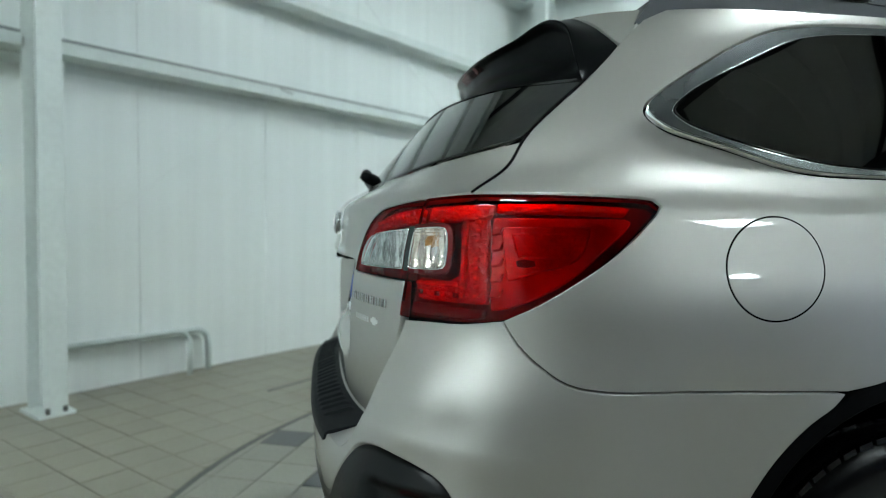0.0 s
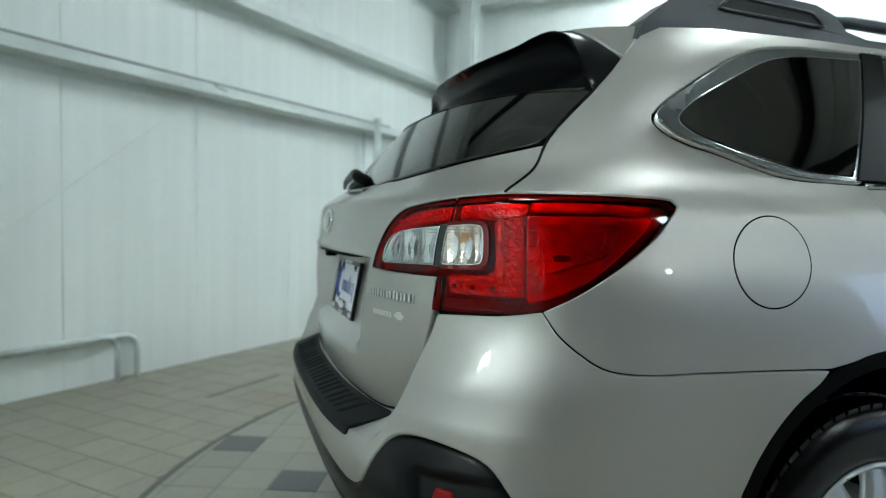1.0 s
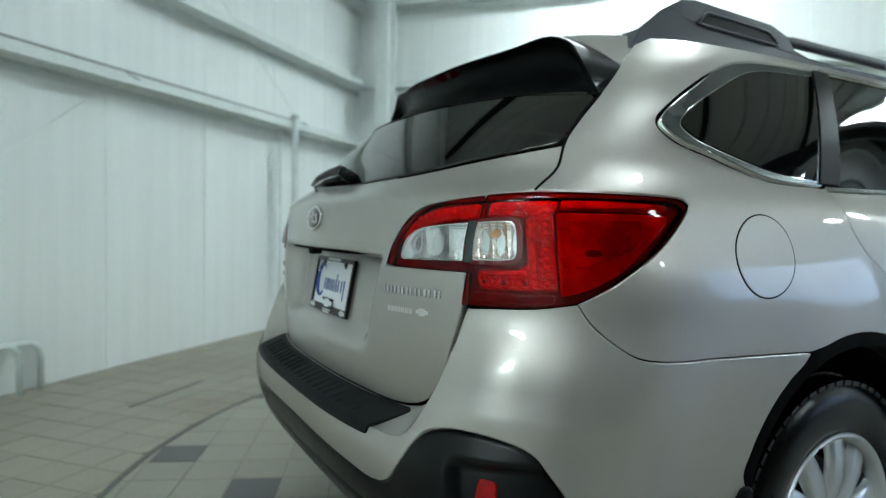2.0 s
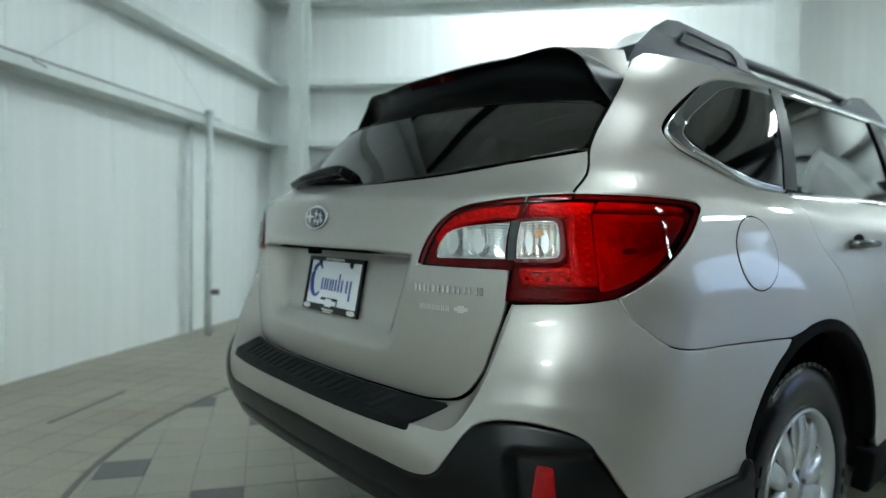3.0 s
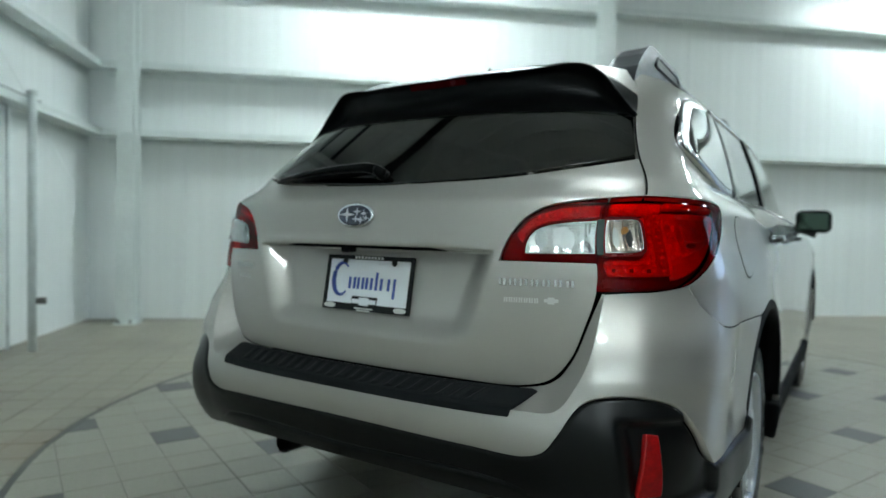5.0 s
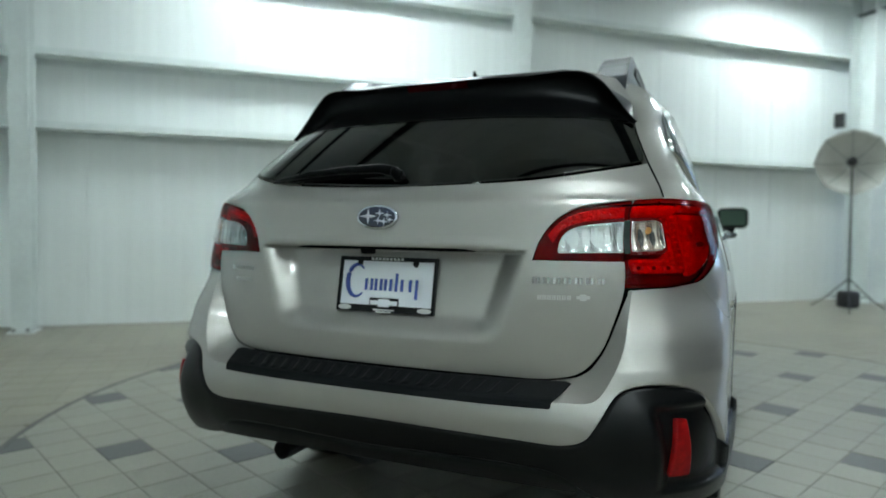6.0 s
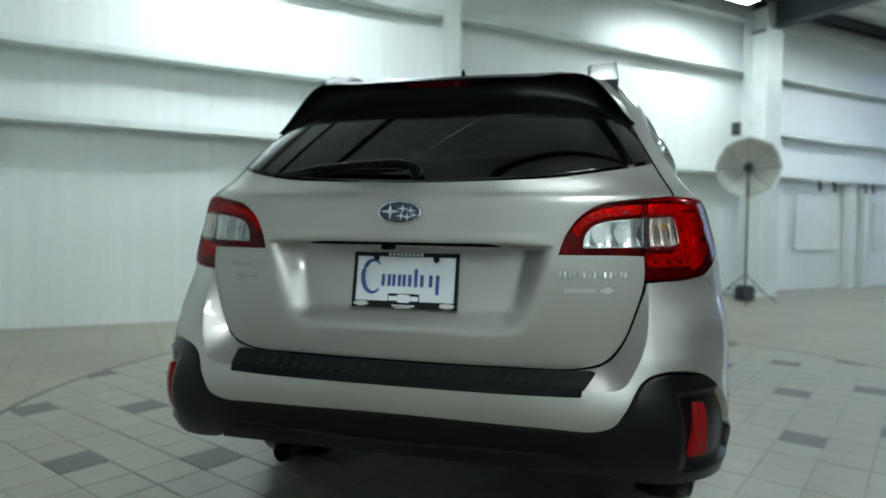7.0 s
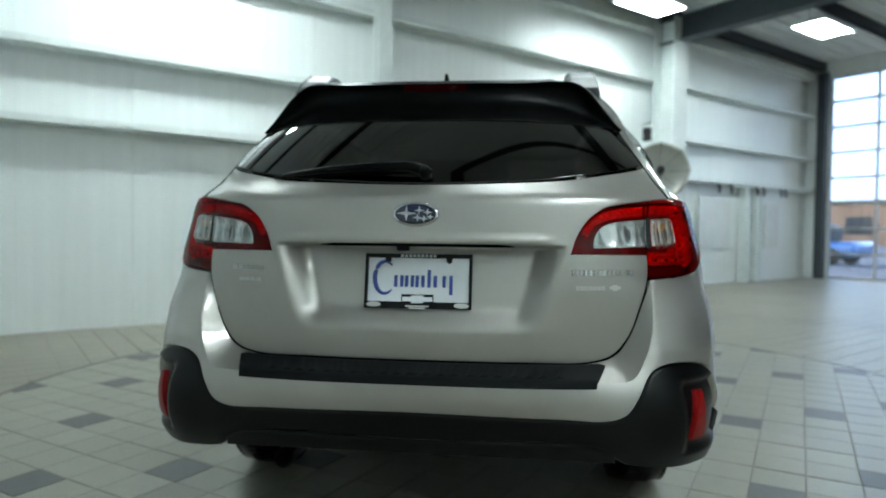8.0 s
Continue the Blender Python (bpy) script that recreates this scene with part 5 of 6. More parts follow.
for sg in (-1, 1):
    surface("headlamp", [[nose(sg * (0.43 + k * 0.057), z) for k in range(11)] for z in (0.70, 0.77, 0.85, 0.955)], CLEAR_LENS, car, "clear headlamp", 0.02, sg > 0)
    surface("headlamp_bowl", [[(p[0] * 0.96, p[1] - 0.05, p[2]) for p in (nose(sg * (0.43 + k * 0.057), z) for k in range(11))] for z in (0.70, 0.77, 0.85, 0.955)], REFLECTOR, car, "", 0.01, sg > 0)

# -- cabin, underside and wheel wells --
# lining and seats take VOID, so the cabin's shade is painted in
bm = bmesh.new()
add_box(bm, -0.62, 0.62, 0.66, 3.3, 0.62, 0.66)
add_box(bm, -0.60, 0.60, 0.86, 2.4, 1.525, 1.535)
part("cabin_lining", bm, VOID, car, "cabin floor and headlining, blackened as if unlit")
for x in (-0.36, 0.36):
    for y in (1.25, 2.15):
        seat = part("seat", box(x - 0.25, x + 0.25, y, y + 0.5, 0.66, 0.85, 0.05, 3), VOID, car, "seat blackened as if in an unlit cabin")
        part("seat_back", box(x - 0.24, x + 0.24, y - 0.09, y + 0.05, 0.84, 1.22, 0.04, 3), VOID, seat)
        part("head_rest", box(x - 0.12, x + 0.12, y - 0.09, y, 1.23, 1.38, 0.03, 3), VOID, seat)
bm = bmesh.new()
add_box(bm, -0.60, 0.60, 0.22, 0.60, 0.335, 0.56)
add_box(bm, -0.64, 0.64, 0.60, 4.25, 0.22, 0.56)
add_box(bm, -0.50, 0.50, 0.04, 0.22, 0.42, 0.60)
add_box(bm, -0.80, 0.80, 1.50, 3.20, 0.28, 0.42)
part("underbody", bm, VOID, car, "dark underbody")
part("exhaust", tube([(-0.44, 0.08, 0.33), (-0.44, 0.40, 0.33)], 0.032, 12, False), BLACK_METAL, car, "dark exhaust tip")
part("silencer", tube([(-0.42, 0.38, 0.34), (-0.42, 0.46, 0.34), (-0.42, 0.80, 0.34), (-0.42, 0.86, 0.34)], [0.04, 0.09, 0.09, 0.04], 16), BLACK_METAL, car, "dark silencer", None, True)
for cy in (ARCH_Y, ARCH_Y + WB):
    for sx in (-1, 1):
        g = []
        for j in range(3):
            x = sx * (0.62 + 0.145 * j)
            g.append([(x, cy - (ARCH_R - 0.012) * math.cos(radians(-12 + k * 204 / 20)), ARCH_Z + (ARCH_R - 0.012) * math.sin(radians(-12 + k * 204 / 20))) for k in range(21)])
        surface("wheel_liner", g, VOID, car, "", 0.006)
# black sheets closing the skin from behind, painted shade for the gaps
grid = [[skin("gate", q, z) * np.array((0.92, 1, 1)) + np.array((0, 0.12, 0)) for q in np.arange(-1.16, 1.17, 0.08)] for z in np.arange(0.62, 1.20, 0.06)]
surface("gap_shade", grid, VOID, car, "black sheet behind the skin for the shade in its gaps", 0.0)
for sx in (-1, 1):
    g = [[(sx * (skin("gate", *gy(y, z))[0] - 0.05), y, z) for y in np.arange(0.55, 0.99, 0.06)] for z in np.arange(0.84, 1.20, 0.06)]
    surface("gap_shade", g, VOID, car, "black sheet behind the skin for the shade in its gaps", 0.0)
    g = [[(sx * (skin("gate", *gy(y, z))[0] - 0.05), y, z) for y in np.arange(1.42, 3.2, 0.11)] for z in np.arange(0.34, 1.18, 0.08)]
    surface("gap_shade", g, VOID, car, "black sheet behind the skin for the shade in its gaps", 0.0)

# -- wheels --
def build_wheel(at):
    wheel = made("wheel", None, car, at, "silver alloy wheel with a black all-season tyre")
    w, R, r = 0.112, 0.362, 0.222
    prof = [(r - 0.008, w - 0.03), (r, w - 0.012), (r + 0.03, w - 0.002), (r + 0.065, w + 0.004), (R - 0.045, w), (R - 0.018, w - 0.012), (R - 0.004, w - 0.03), (R, w - 0.055), (R, -w + 0.055), (R - 0.004, -w + 0.03), (R - 0.018, -w + 0.012), (R - 0.045, -w), (r + 0.03, -w + 0.002), (r, -w + 0.012), (r - 0.008, -w + 0.03)]
    tyre = part("tyre", lathe(prof, 72), TYRE, wheel, "black tyre", None, True)
    bm = bmesh.new()
    for k in range(60):
        for row, (x0, x1) in enumerate(((0.050, 0.098), (0.004, 0.044), (-0.044, -0.004), (-0.098, -0.050))):
            a = 2 * math.pi * (k + 0.5 * (row % 2)) / 60
            m = Matrix.Rotation(a, 4, "X")
            zz = R - (0.012 if row in (0, 3) else 0.002)
            add_box(bm, x0, x1, -0.014, 0.014, zz - 0.01, zz + 0.007, m)
    part("tread", bm, TYRE, tyre)
    for a0 in (20, 30, 40, 200, 210, 220):
        bm = bmesh.new()
        add_box(bm, w + 0.001, w + 0.0055, -0.014, 0.014, 0.278, 0.302, Matrix.Rotation(radians(a0), 4, "X"))
        part("sidewall_mark", bm, TYRE, tyre)
    barrel = [(0.222, w - 0.02), (0.229, w - 0.008), (0.224, w - 0.002), (0.212, w - 0.012), (0.206, w - 0.04), (0.195, 0.0), (0.20, -w + 0.02), (0.214, -w + 0.02), (0.222, w - 0.02)]
    rim = part("rim", lathe(barrel, 64), RIM, wheel, "silver alloy rim", None, True)
    part("brake_disc", lathe([(0.0, 0.02), (0.15, 0.02), (0.15, 0.0), (0.0, 0.0)], 40), STEEL, rim)
    part("wheel_back", lathe([(0.0, -0.02), (0.196, -0.02), (0.196, -0.03), (0.0, -0.03)], 40), VOID, rim)
    bm = bmesh.new()
    r0, r1 = 0.052, 0.212
    a0, a1 = 0.30, 0.20
    sect = []
    for t in (0, 0.35, 0.7, 1.0):
        rr = r0 + (r1 - r0) * t
        half = (0.031 * (1 - t) + 0.038 * t)
        xo = 0.088 + 0.012 * math.sin(math.pi * t) - 0.006 * t
        sect.append([bm.verts.new((xo - 0.018, -half, rr)), bm.verts.new((xo - 0.002, -half * 0.86, rr)), bm.verts.new((xo, -half * 0.3, rr)), bm.verts.new((xo, half * 0.3, rr)), bm.verts.new((xo - 0.002, half * 0.86, rr)), bm.verts.new((xo - 0.018, half, rr))])
    for p, q in zip(sect, sect[1:]):
        for k in range(5):
            bm.faces.new((p[k], p[k + 1], q[k + 1], q[k]))
    bmesh.ops.recalc_face_normals(bm, faces=bm.faces[:])
    spoke_me = bpy.data.meshes.new("spoke")
    bm.to_mesh(spoke_me)
    bm.free()
    spoke_me.materials.append(RIM)
    spoke_me.polygons.foreach_set("use_smooth", [True] * len(spoke_me.polygons))
    for k in range(10):
        a = (k // 2) * 72 + (16 if k % 2 else -16)
        made("spoke", spoke_me, rim, Matrix.Rotation(radians(a), 4, "X"))
    part("hub_cap", lathe([(0.0, 0.097), (0.024, 0.096), (0.030, 0.090), (0.058, 0.088), (0.064, 0.078), (0.066, 0.05)], 32), RIM, wheel, "round hub cap", None, True)
    for k in range(5):
        a = radians(k * 72 + 36)
        part("wheel_nut", tube([(0.082, 0.046 * math.cos(a), 0.046 * math.sin(a)), (0.094, 0.046 * math.cos(a), 0.046 * math.sin(a))], 0.009, 6), STEEL, wheel)
    return wheel


for sx, rot in ((1, 0), (-1, 180)):
    for y in (HUB_Y, HUB_Y + WB):
        build_wheel(Matrix.Translation((sx * 0.785, y, HUB_Z)) @ Matrix.Rotation(radians(rot), 4, "Z") @ Matrix.Rotation(radians(17 + 31 * y), 4, "X"))


# ---- things along the walls ----
stand = empty("light_stand", "black tripod light stand with a grey-white umbrella and a sandbag", "light stand", room(7.67, 4.68, 0, 0))
TOP = 2.04
part("pole", tube([(0, 0, 0.28), (0, 0, 1.1), (0, 0, TOP)], [0.017, 0.015, 0.011], 8), BLACK_METAL, stand)
for a in (100, 220, 340):
    ca, sa = math.cos(radians(a)), math.sin(radians(a))
    leg = part("leg", tube([(0.02 * ca, 0.02 * sa, 0.62 if a == 0 else 0.42), (0.30 * ca, 0.30 * sa, 0.16), (0.52 * ca, 0.52 * sa, 0.008)], 0.009, 6), BLACK_METAL, stand)
    part("brace", tube([(0.02 * ca, 0.02 * sa, 0.14), (0.27 * ca, 0.27 * sa, 0.19)], 0.006, 6), BLACK_METAL, leg)
part("sandbag", box(-0.13, 0.13, -0.10, 0.10, 0.03, 0.27, 0.05, 3), BLACK_METAL, stand, "black sandbag on the legs", None, True)
# umbrella opening towards the turntable
face = look((0, 0, TOP), (-4.0, -3.2, TOP + 0.15))
bm = bmesh.new()
rings = []
for i, (r, d) in enumerate(((0.02, 0.27), (0.16, 0.245), (0.30, 0.185), (0.40, 0.105), (0.455, 0.025))):
    rings.append([bm.verts.new((r * math.cos(2 * math.pi * k / 16) * (1.0 if k % 2 == 0 else 0.965), r * math.sin(2 * math.pi * k / 16) * (1.0 if k % 2 == 0 else 0.965), d)) for k in range(16)])
for p, q in zip(rings, rings[1:]):
    for k in range(16):
        bm.faces.new((p[k], p[(k + 1) % 16], q[(k + 1) % 16], q[k]))
canopy = part("umbrella", bm, FABRIC, stand, "grey-white photo umbrella", face, True)
th = canopy.modifiers.new("thickness", "SOLIDIFY")
th.thickness = 0.004
for k in range(8):
    a = 2 * math.pi * k / 8
    part("umbrella_rib", tube([(0.02 * math.cos(a), 0.02 * math.sin(a), 0.285), (0.30 * math.cos(a), 0.30 * math.sin(a), 0.172), (0.455 * math.cos(a), 0.455 * math.sin(a), 0.018)], 0.003, 5), BLACK_METAL, canopy)
part("lamp_head", tube([(0, 0, 0.10), (0, 0, -0.06), (0, 0, -0.20)], [0.075, 0.065, 0.055], 14), BLACK_METAL, stand, "black studio lamp head", face, True)
part("umbrella_shaft", tube([(0, -0.03, 0.30), (0, -0.03, -0.25)], 0.005, 6), BLACK_METAL, canopy)

# pipe loops low on the panel wall
for v, h, off in ((1.13, 0.315, 0.10), (1.31, 0.30, 0.05)):
    pts = [(off, 0.32, h)] + [(off, v - 0.10 + 0.10 * math.sin(radians(a)), h - 0.10 + 0.10 * math.cos(radians(a))) for a in range(0, 91, 15)] + [(off, v, 0.0)]
    p = part("wall_pipe", tube(pts, 0.020, 10), PIPE, at=room(LEFT_U, 0), smooth=True)
    tagged(p, "white painted pipe bent down to the floor at the wall foot", "pipe", "wall pipes")
# standpipe with a valve
sp = empty("standpipe", "white painted standpipe with a valve against the panel wall", "pipe", room(LEFT_U + 0.27, 3.90, 0))
part("pipe", tube([(0, 0, 0), (0, 0, 1.2), (0, 0, 2.13)], 0.034, 12), PIPE, sp, "", None, True)
part("pipe_cap", tube([(0, 0, 2.12), (0, 0, 2.16)], 0.042, 12), PIPE, sp)
part("valve", tube([(0.03, 0.0, 0.42), (0.10, 0.02, 0.42)], 0.028, 10), STEEL, sp, "small grey valve")
sp2 = empty("standpipe", "slim white painted pipe against the panel wall", "pipe", room(LEFT_U + 0.06, 3.95, 0))
part("pipe", tube([(0, 0, 0), (0, 0, 2.05)], 0.014, 10), PIPE, sp2, "", None, True)
# dark conduit lying on the lower girt, and a hook on it
cond = part("wall_conduit", tube([(0.19, -2.6, 2.128), (0.19, 1.0, 2.128), (0.19, 4.25, 2.128)], 0.009, 8), CONDUIT, at=room(LEFT_U, 0), smooth=True)
tagged(cond, "thin dark grey conduit lying along a white girt", "conduit")
part("conduit_hook", tube([(0.20, 1.85, 2.128), (0.215, 1.86, 2.10), (0.215, 1.96, 2.085)], 0.005, 6), CONDUIT, cond)
# thin rod on the column
rod = part("tie_rod", tube([(-0.02, 0, 2.30), (0.08, 0, 2.31)], 0.012, 6), CHROME, at=room(LEFT_U + 0.42, 0.20, 0))
tagged(rod, "short bright rod end bolted to the column", "bolt")

# diagonal rod braces on the back of the girts
for a, b in (((0.45, 1.0), (5.3, 4.6)), ((5.3, 1.5), (0.6, 4.7))):
    br = part("rod_brace", tube([(0.05, a[0], a[1]), (0.05, b[0], b[1])], 0.0035, 6), WALL, at=room(LEFT_U, 0))
    tagged(br, "thin white diagonal rod brace", "brace", "rod braces", "structure")

# white boards and posts on the back wall near the door
for u0, u1, z0, z1 in ((10.45, 11.6, 0.74, 1.78), (13.0, 13.6, 0.72, 1.7)):
    b = part("white_board", box(u0, u1, BACK_V - 0.06, BACK_V - 0.02, z0, z1, 0.006, 1), BOARD, at=room(0, 0))
    tagged(b, "plain white board hung on the back wall", "board", "wall boards")
for u in (11.95, 12.45):
    b = part("wall_post", box(u, u + 0.16, BACK_V - 0.2, BACK_V - 0.02, 0, 2.0, 0.01, 1), GIRT, at=room(0, 0))
    tagged(b, "white steel post below the girt", "post", "wall posts", "structure")
for u in (10.85, 11.3, 12.3, 12.55, 13.3, 13.5):
    h = part("coat_hook", tube([(u, BACK_V - 0.22, 2.02), (u, BACK_V - 0.26, 1.96), (u + 0.02, BACK_V - 0.24, 1.86)], 0.03, 6), BLACK_METAL, at=room(0, 0))
    tagged(h, "small dark clamp hung under the girt", "clamp", "hung clamps")
spk = part("wall_speaker", box(-0.07, 0.07, -0.07, 0.07, -0.11, 0.11, 0.015, 2), BLACK_METAL, at=room(8.42, 5.50, 2.78, 30))
tagged(spk, "small dark box lamp on the column", "wall lamp")
part("mount_arm", tube([(0.05, 0.0, 0.0), (0.30, 0.05, 0.0)], 0.012, 6), BLACK_METAL, spk)

# ---- glazed sectional doors in the end wall ----
for n, (v0, v1) in enumerate(door_spans):
    d = empty("door_%d" % (n + 1), "tall white sectional door with rows of clear panes, closed", "door", room(END_U + 0.05, v0, 0, 0))
    tagged(d, kind="structure")
    width, rows, cols = v1 - v0, 8, 4
    hgt = DOOR_TOP / rows
    for r in range(rows + 1):
        z = min(DOOR_TOP - 0.03, max(0.03, r * hgt))
        part("rail", box(0, 0.05, 0, width, z - 0.03, z + 0.03, 0.004, 1), DOOR_FRAME, d)
    for c in range(cols + 1):
        y = min(width - 0.03, max(0.03, c * width / cols))
        part("stile", box(0.002, 0.048, y - 0.03, y + 0.03, 0.03, DOOR_TOP - 0.03, 0.004, 1), DOOR_FRAME, d)
    for r in range(rows):
        for c in range(cols):
            pn = part("pane", box(0.022, 0.028, c * width / cols + 0.02, (c + 1) * width / cols - 0.02, r * hgt + 0.02, (r + 1) * hgt - 0.02), PANE, d)
            pn.visible_shadow = False
    for y in (-0.06, width + 0.06):
        part("track", box(-0.22, 0.0, y - 0.05, y + (0.14 if y > 0 else 0.05), 0, DOOR_TOP + 0.1), BEAM, d, "dark steel door track")

# ---- outside ----
tagged(part("backdrop", box(260, 261, -260, 300, -0.3, 150), SKY_FAR, at=room(0, 0)), "pale bright sky beyond the yard", "sky", kind="structure")
far = empty("far_building", "low brown building far across the yard", "building", room(70, 10, -0.03))
part("wall", box(0, 12, -40, 40, 0, 4.2), BRICK_FAR, far)
part("roof", box(-0.4, 12.4, -40.4, 40.4, 4.2, 4.5), BEAM, far)
for k in range(16):
    part("window", box(-0.05, 0.02, -38 + k * 4.8, -35.6 + k * 4.8, 1.0, 2.8), BEAM, far)
parked = empty("parked_car", "blue car parked in the yard outside", "car", room(23.5, 9.8, -0.03, 90))
bm = box(-2.1, 2.1, -0.85, 0.85, 0.28, 0.82, 0.14, 3)
part("body", bm, BLUE_CAR, parked, "", None, True)
bm = box(-1.15, 1.0, -0.72, 0.72, 0.80, 1.42, 0.22, 3)
part("cabin", bm, BEAM, parked, "", None, True)
part("roof", box(-0.8, 0.65, -0.6, 0.6, 1.405, 1.44, 0.015, 2), BLUE_CAR, parked)
for x in (-1.3, 1.3):
    for y in (-0.8, 0.8):
        part("wheel", tube([(x, y - 0.1, 0.31), (x, y + 0.1, 0.31)], 0.31, 20), TYRE, parked)

# ---- turntable and floor tiles ----
TC, TR = (0.164, 2.24), 3.057
tagged(part("turntable", lathe([(0.0, -0.012), (TR - 0.004, -0.012), (TR - 0.004, -0.05), (0.0, -0.05)], 128), GROUT, at=Matrix.Translation((TC[0], TC[1], 0.008)) @ pose(0, 0, 0, 0, -90, 0)), "round car turntable paved with pale tiles and scattered dark ones", "turntable", kind="structure")
turntable = bpy.data.objects["turntable"]
ring = part("turntable_ring", lathe([(TR - 0.004, 0.0005), (TR + 0.022, 0.0005), (TR + 0.022, -0.03), (TR - 0.004, -0.03)], 160, True), STEEL, at=Matrix.Translation((TC[0], TC[1], 0)) @ pose(0, 0, 0, 0, -90, 0))
tagged(ring, "dark steel gap ring round the turntable", "floor ring", kind="structure")

TURN = radians(66.0)
EA, EB = (math.cos(TURN), math.sin(TURN)), (math.sin(TURN), -math.cos(TURN))
A0, B0 = -0.174, -1.779
half = PITCH / 2 - 0.0022


def tile_mesh(name, material, pts, inner=None):
    """A tile from its outline: flat top, small chamfer, sides."""
    c = (sum(p[0] for p in pts) / len(pts), sum(p[1] for p in pts) / len(pts))
    n = len(pts)
    top = [(c[0] + (p[0] - c[0]) * 0.975, c[1] + (p[1] - c[1]) * 0.975, 0.0) for p in pts]
    mid = [(p[0], p[1], -0.002) for p in pts]
    low = [(p[0], p[1], -0.007) for p in pts]
    faces = [tuple(range(n))]
    for k in range(n):
        j = (k + 1) % n
        faces += [(k, n + k, n + j, j), (n + k, 2 * n + k, 2 * n + j, n + j)]
    return top + mid + low, faces


def oriented(pts):
    a = sum(p[0] * q[1] - q[0] * p[1] for p, q in zip(pts, pts[1:] + pts[:1]))
    return pts if a > 0 else pts[::-1]


def disc_clip(pts, r):
    """Keeps the part of a convex outline inside the turntable's edge."""
    out = []
    for p, q in zip(pts, pts[1:] + pts[:1]):
        dp, dq = math.hypot(p[0] - TC[0], p[1] - TC[1]), math.hypot(q[0] - TC[0], q[1] - TC[1])
        if dp <= r:
            out.append(p)
        if (dp <= r) != (dq <= r):
            lo_t, hi_t = 0.0, 1.0
            for _ in range(30):
                t = (lo_t + hi_t) / 2
                d = math.hypot(p[0] + t * (q[0] - p[0]) - TC[0], p[1] + t * (q[1] - p[1]) - TC[1])
                if (d <= r) == (dp <= r):
                    lo_t = t
                else:
                    hi_t = t
            out.append((p[0] + lo_t * (q[0] - p[0]), p[1] + lo_t * (q[1] - p[1])))
    return out


square = oriented([(-half, -half), (half, -half), (half, half), (-half, half)])
v, f = tile_mesh("tile", TILE, square)
me_pale, me_dark = mesh_of("tile", v, f, TILE), mesh_of("dark_tile", v, f, DARK_TILE)
rest_v, rest_f, rest_m = [], [], []
single = 0
cells = []
for i in range(-40, 60):
    for j in range(-40, 60):
        ca, cb = A0 + i * PITCH, B0 + j * PITCH
        x, y = EA[0] * ca + EB[0] * cb, EA[1] * ca + EB[1] * cb
        d = math.hypot(x - TC[0], y - TC[1])
        if d > TR + PITCH:
            continue
        dark = (i + j) % 2 == 0 and (2 * i + 2 * j) % 4 == 0 and (i - j) % 6 == 0 and ((i + j) // 2) % 1 == 0 and any(2 * a + 3 * b == i and 2 * a - 3 * b == j for b in range(-14, 15) for a in [(i - 3 * b) // 2])
        cells.append((y, x, i, j, d, dark))
cells.sort()
tile_turn = math.degrees(math.atan2(EA[1], EA[0]))
for y, x, i, j, d, dark in cells:
    whole = d + half * 1.42 < TR - 0.006
    if whole and single < 290:
        single += 1
        ob = made("dark_tile" if dark else "tile", me_dark if dark else me_pale, turntable)
        ob.matrix_parent_inverse = turntable.matrix_basis.inverted()
        ob.matrix_basis = pose(x, y, 0.0 + 0.0008 * math.sin(i * 3.1 + j * 5.7), 0, 0, tile_turn)
        continue
    corners = [(x + EA[0] * a + EB[0] * b, y + EA[1] * a + EB[1] * b) for a, b in ((-half, -half), (half, -half), (half, half), (-half, half))]
    pts = disc_clip(oriented(corners), TR - 0.006)
    if len(pts) < 3:
        continue
    v, f = tile_mesh("", None, pts)
    n0 = len(rest_v)
    rest_v += v
    rest_f += [tuple(k + n0 for k in g) for g in f]
    rest_m += [1 if dark else 0] * len(f)
me = mesh_of("far_tiles", rest_v, rest_f, TILE)
me.materials.append(DARK_TILE)
me.polygons.foreach_set("material_index", rest_m)
ob = made("far_tiles", me, turntable)
ob.matrix_parent_inverse = turntable.matrix_basis.inverted()
tagged(ob, kind="stuff")

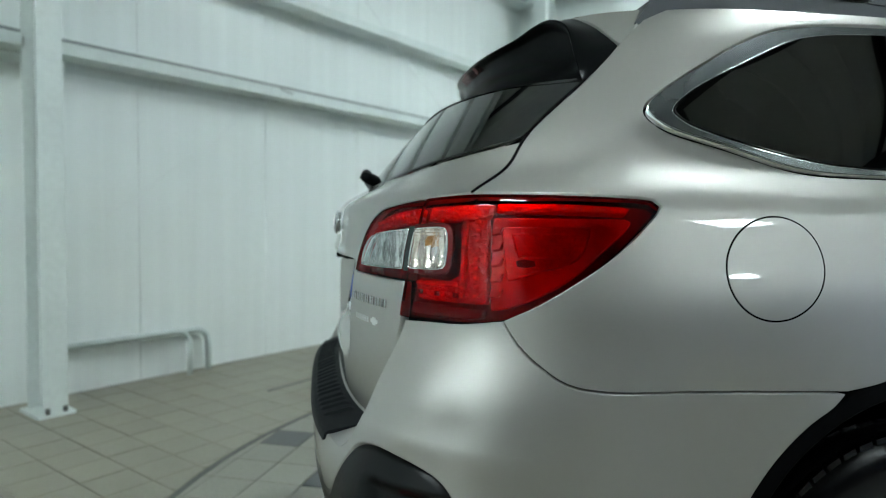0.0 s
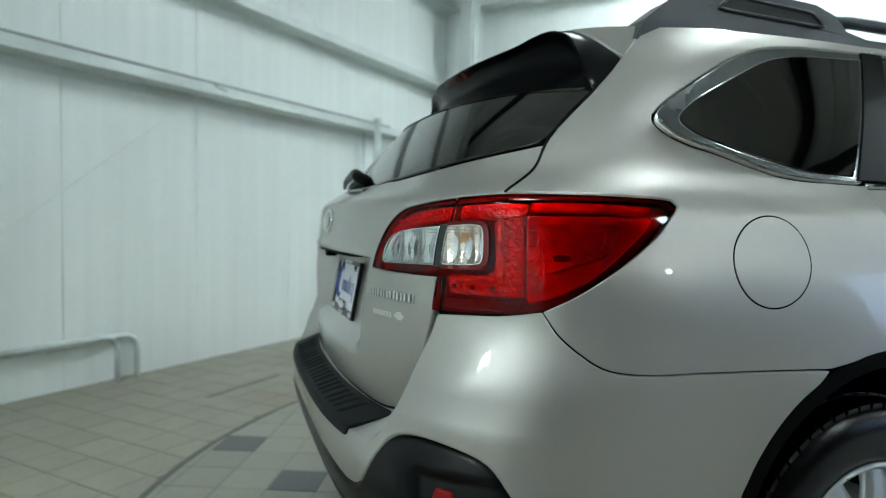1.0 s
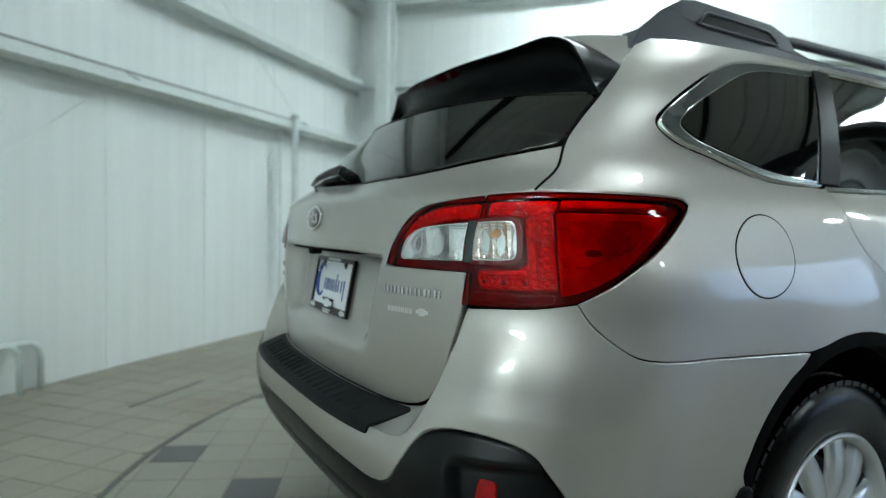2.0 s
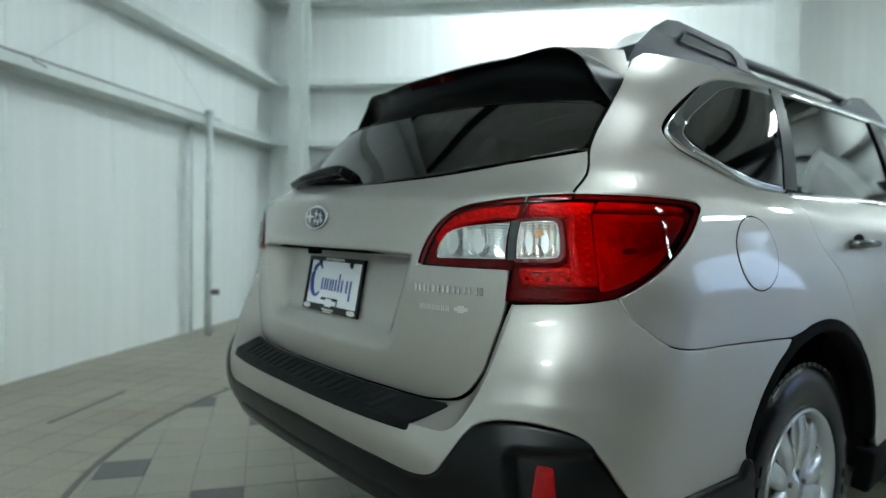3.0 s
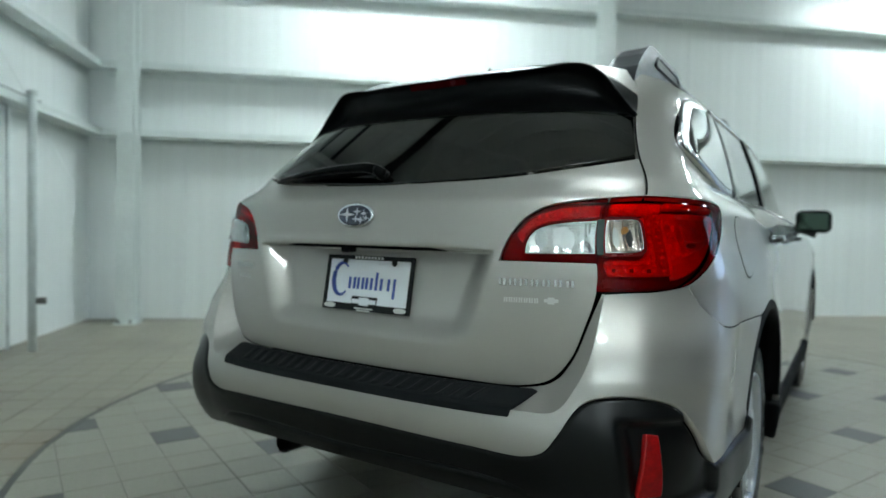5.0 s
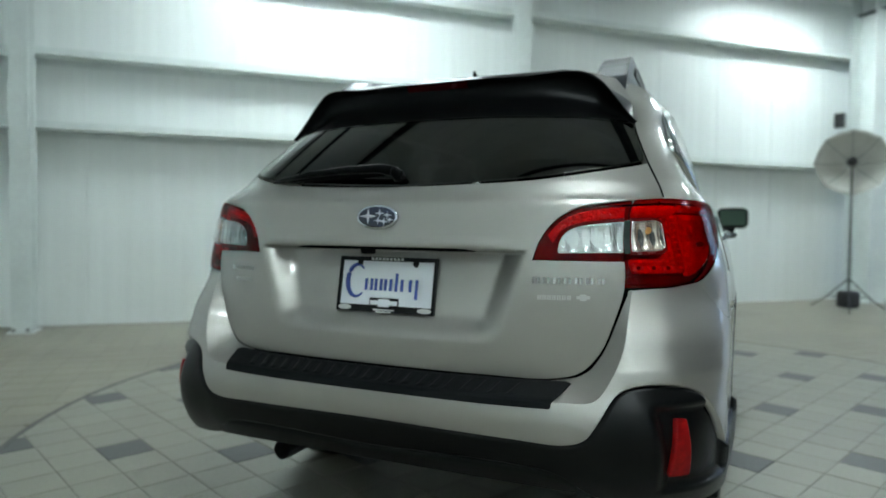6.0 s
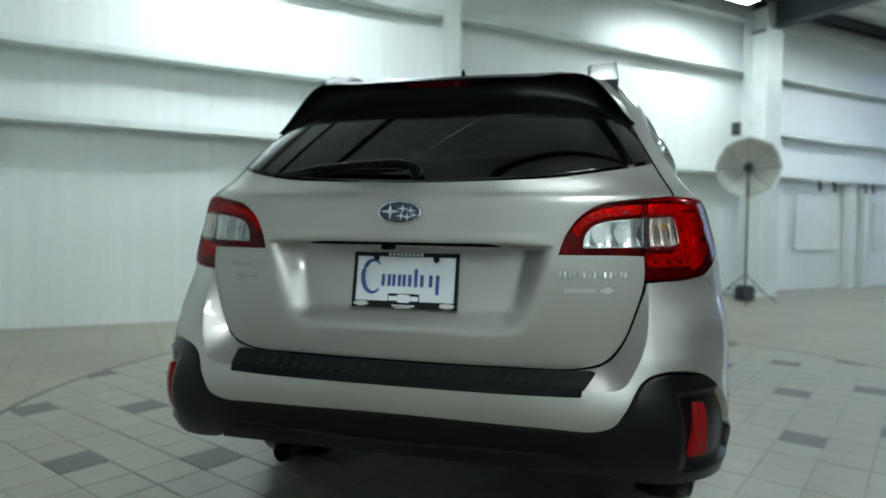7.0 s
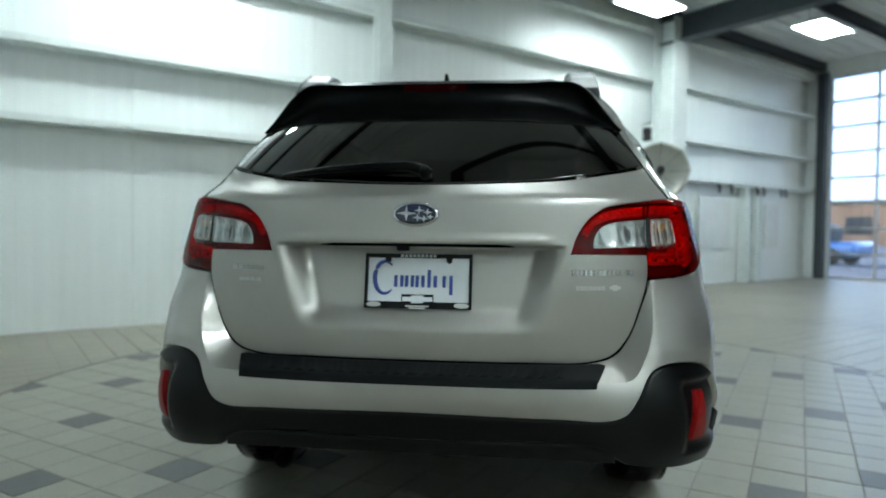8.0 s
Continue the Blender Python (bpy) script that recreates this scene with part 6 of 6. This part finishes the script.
# tiles of the fixed floor, joined
fix_v, fix_f = [], []
cR, sR = math.cos(ROOM), math.sin(ROOM)
nu, nv = int((END_U - LEFT_U) / PITCH), int((BACK_V - FRONT_V) / PITCH)
fixed_single = 0
v0t, f0t = tile_mesh("", None, square)
me_fix = mesh_of("tile", v0t, f0t, TILE_OUT)
for i in range(nu + 1):
    for j in range(nv + 1):
        u, w = LEFT_U + (i + 0.5) * PITCH, BACK_V - (j + 0.5) * PITCH
        if u > END_U or w < FRONT_V:
            continue
        x, y = u * cR - w * sR, u * sR + w * cR
        d = math.hypot(x - TC[0], y - TC[1])
        if d < TR + 0.02 - half * 1.42:
            continue
        if d > TR + 0.03 + half * 1.42:
            if u < -0.9 and w < 3.1 and w > -1.2 and fixed_single < 230:
                fixed_single += 1
                ob = made("tile", me_fix, floor)
                ob.matrix_basis = pose(u, w, 0.0007 * math.sin(i * 4.1 + j * 2.3), 0, 0, 0)
                continue
            pts = oriented([(u - half, w - half), (u + half, w - half), (u + half, w + half), (u - half, w + half)])
        else:
            q = [(u - half, w - half), (u + half, w - half), (u + half, w + half), (u - half, w + half)]
            dense = []
            for a, b in zip(q, q[1:] + q[:1]):
                dense += [(a[0] + (b[0] - a[0]) * t / 6, a[1] + (b[1] - a[1]) * t / 6) for t in range(6)]
            tu, tv = TC[0] * cR + TC[1] * sR, -TC[0] * sR + TC[1] * cR
            pts = []
            for a in dense:
                dd = math.hypot(a[0] - tu, a[1] - tv)
                k = max(1.0, (TR + 0.026) / dd)
                pts.append((tu + (a[0] - tu) * k, tv + (a[1] - tv) * k))
            keep = []
            for p in pts:
                if abs(p[0] - u) <= half + 1e-4 and abs(p[1] - w) <= half + 1e-4:
                    keep.append(p)
            pts = oriented(keep) if len(keep) > 3 else []
        if len(pts) < 3:
            continue
        v, f = tile_mesh("", None, pts)
        n0 = len(fix_v)
        fix_v += v
        fix_f += [tuple(k + n0 for k in g) for g in f]
ob = made("far_tiles", mesh_of("far_tiles", fix_v, fix_f, TILE_OUT), floor)
tagged(ob, kind="stuff")

# narrow floor drain cover and stain edge beside the turntable
drain = part("floor_drain", box(-0.33, 0.33, -0.012, 0.012, 0.0, 0.003), STEEL, at=room(-2.01, 1.52, 0.001, 93))
tagged(drain, "narrow dark floor drain slot", "drain", kind="structure")
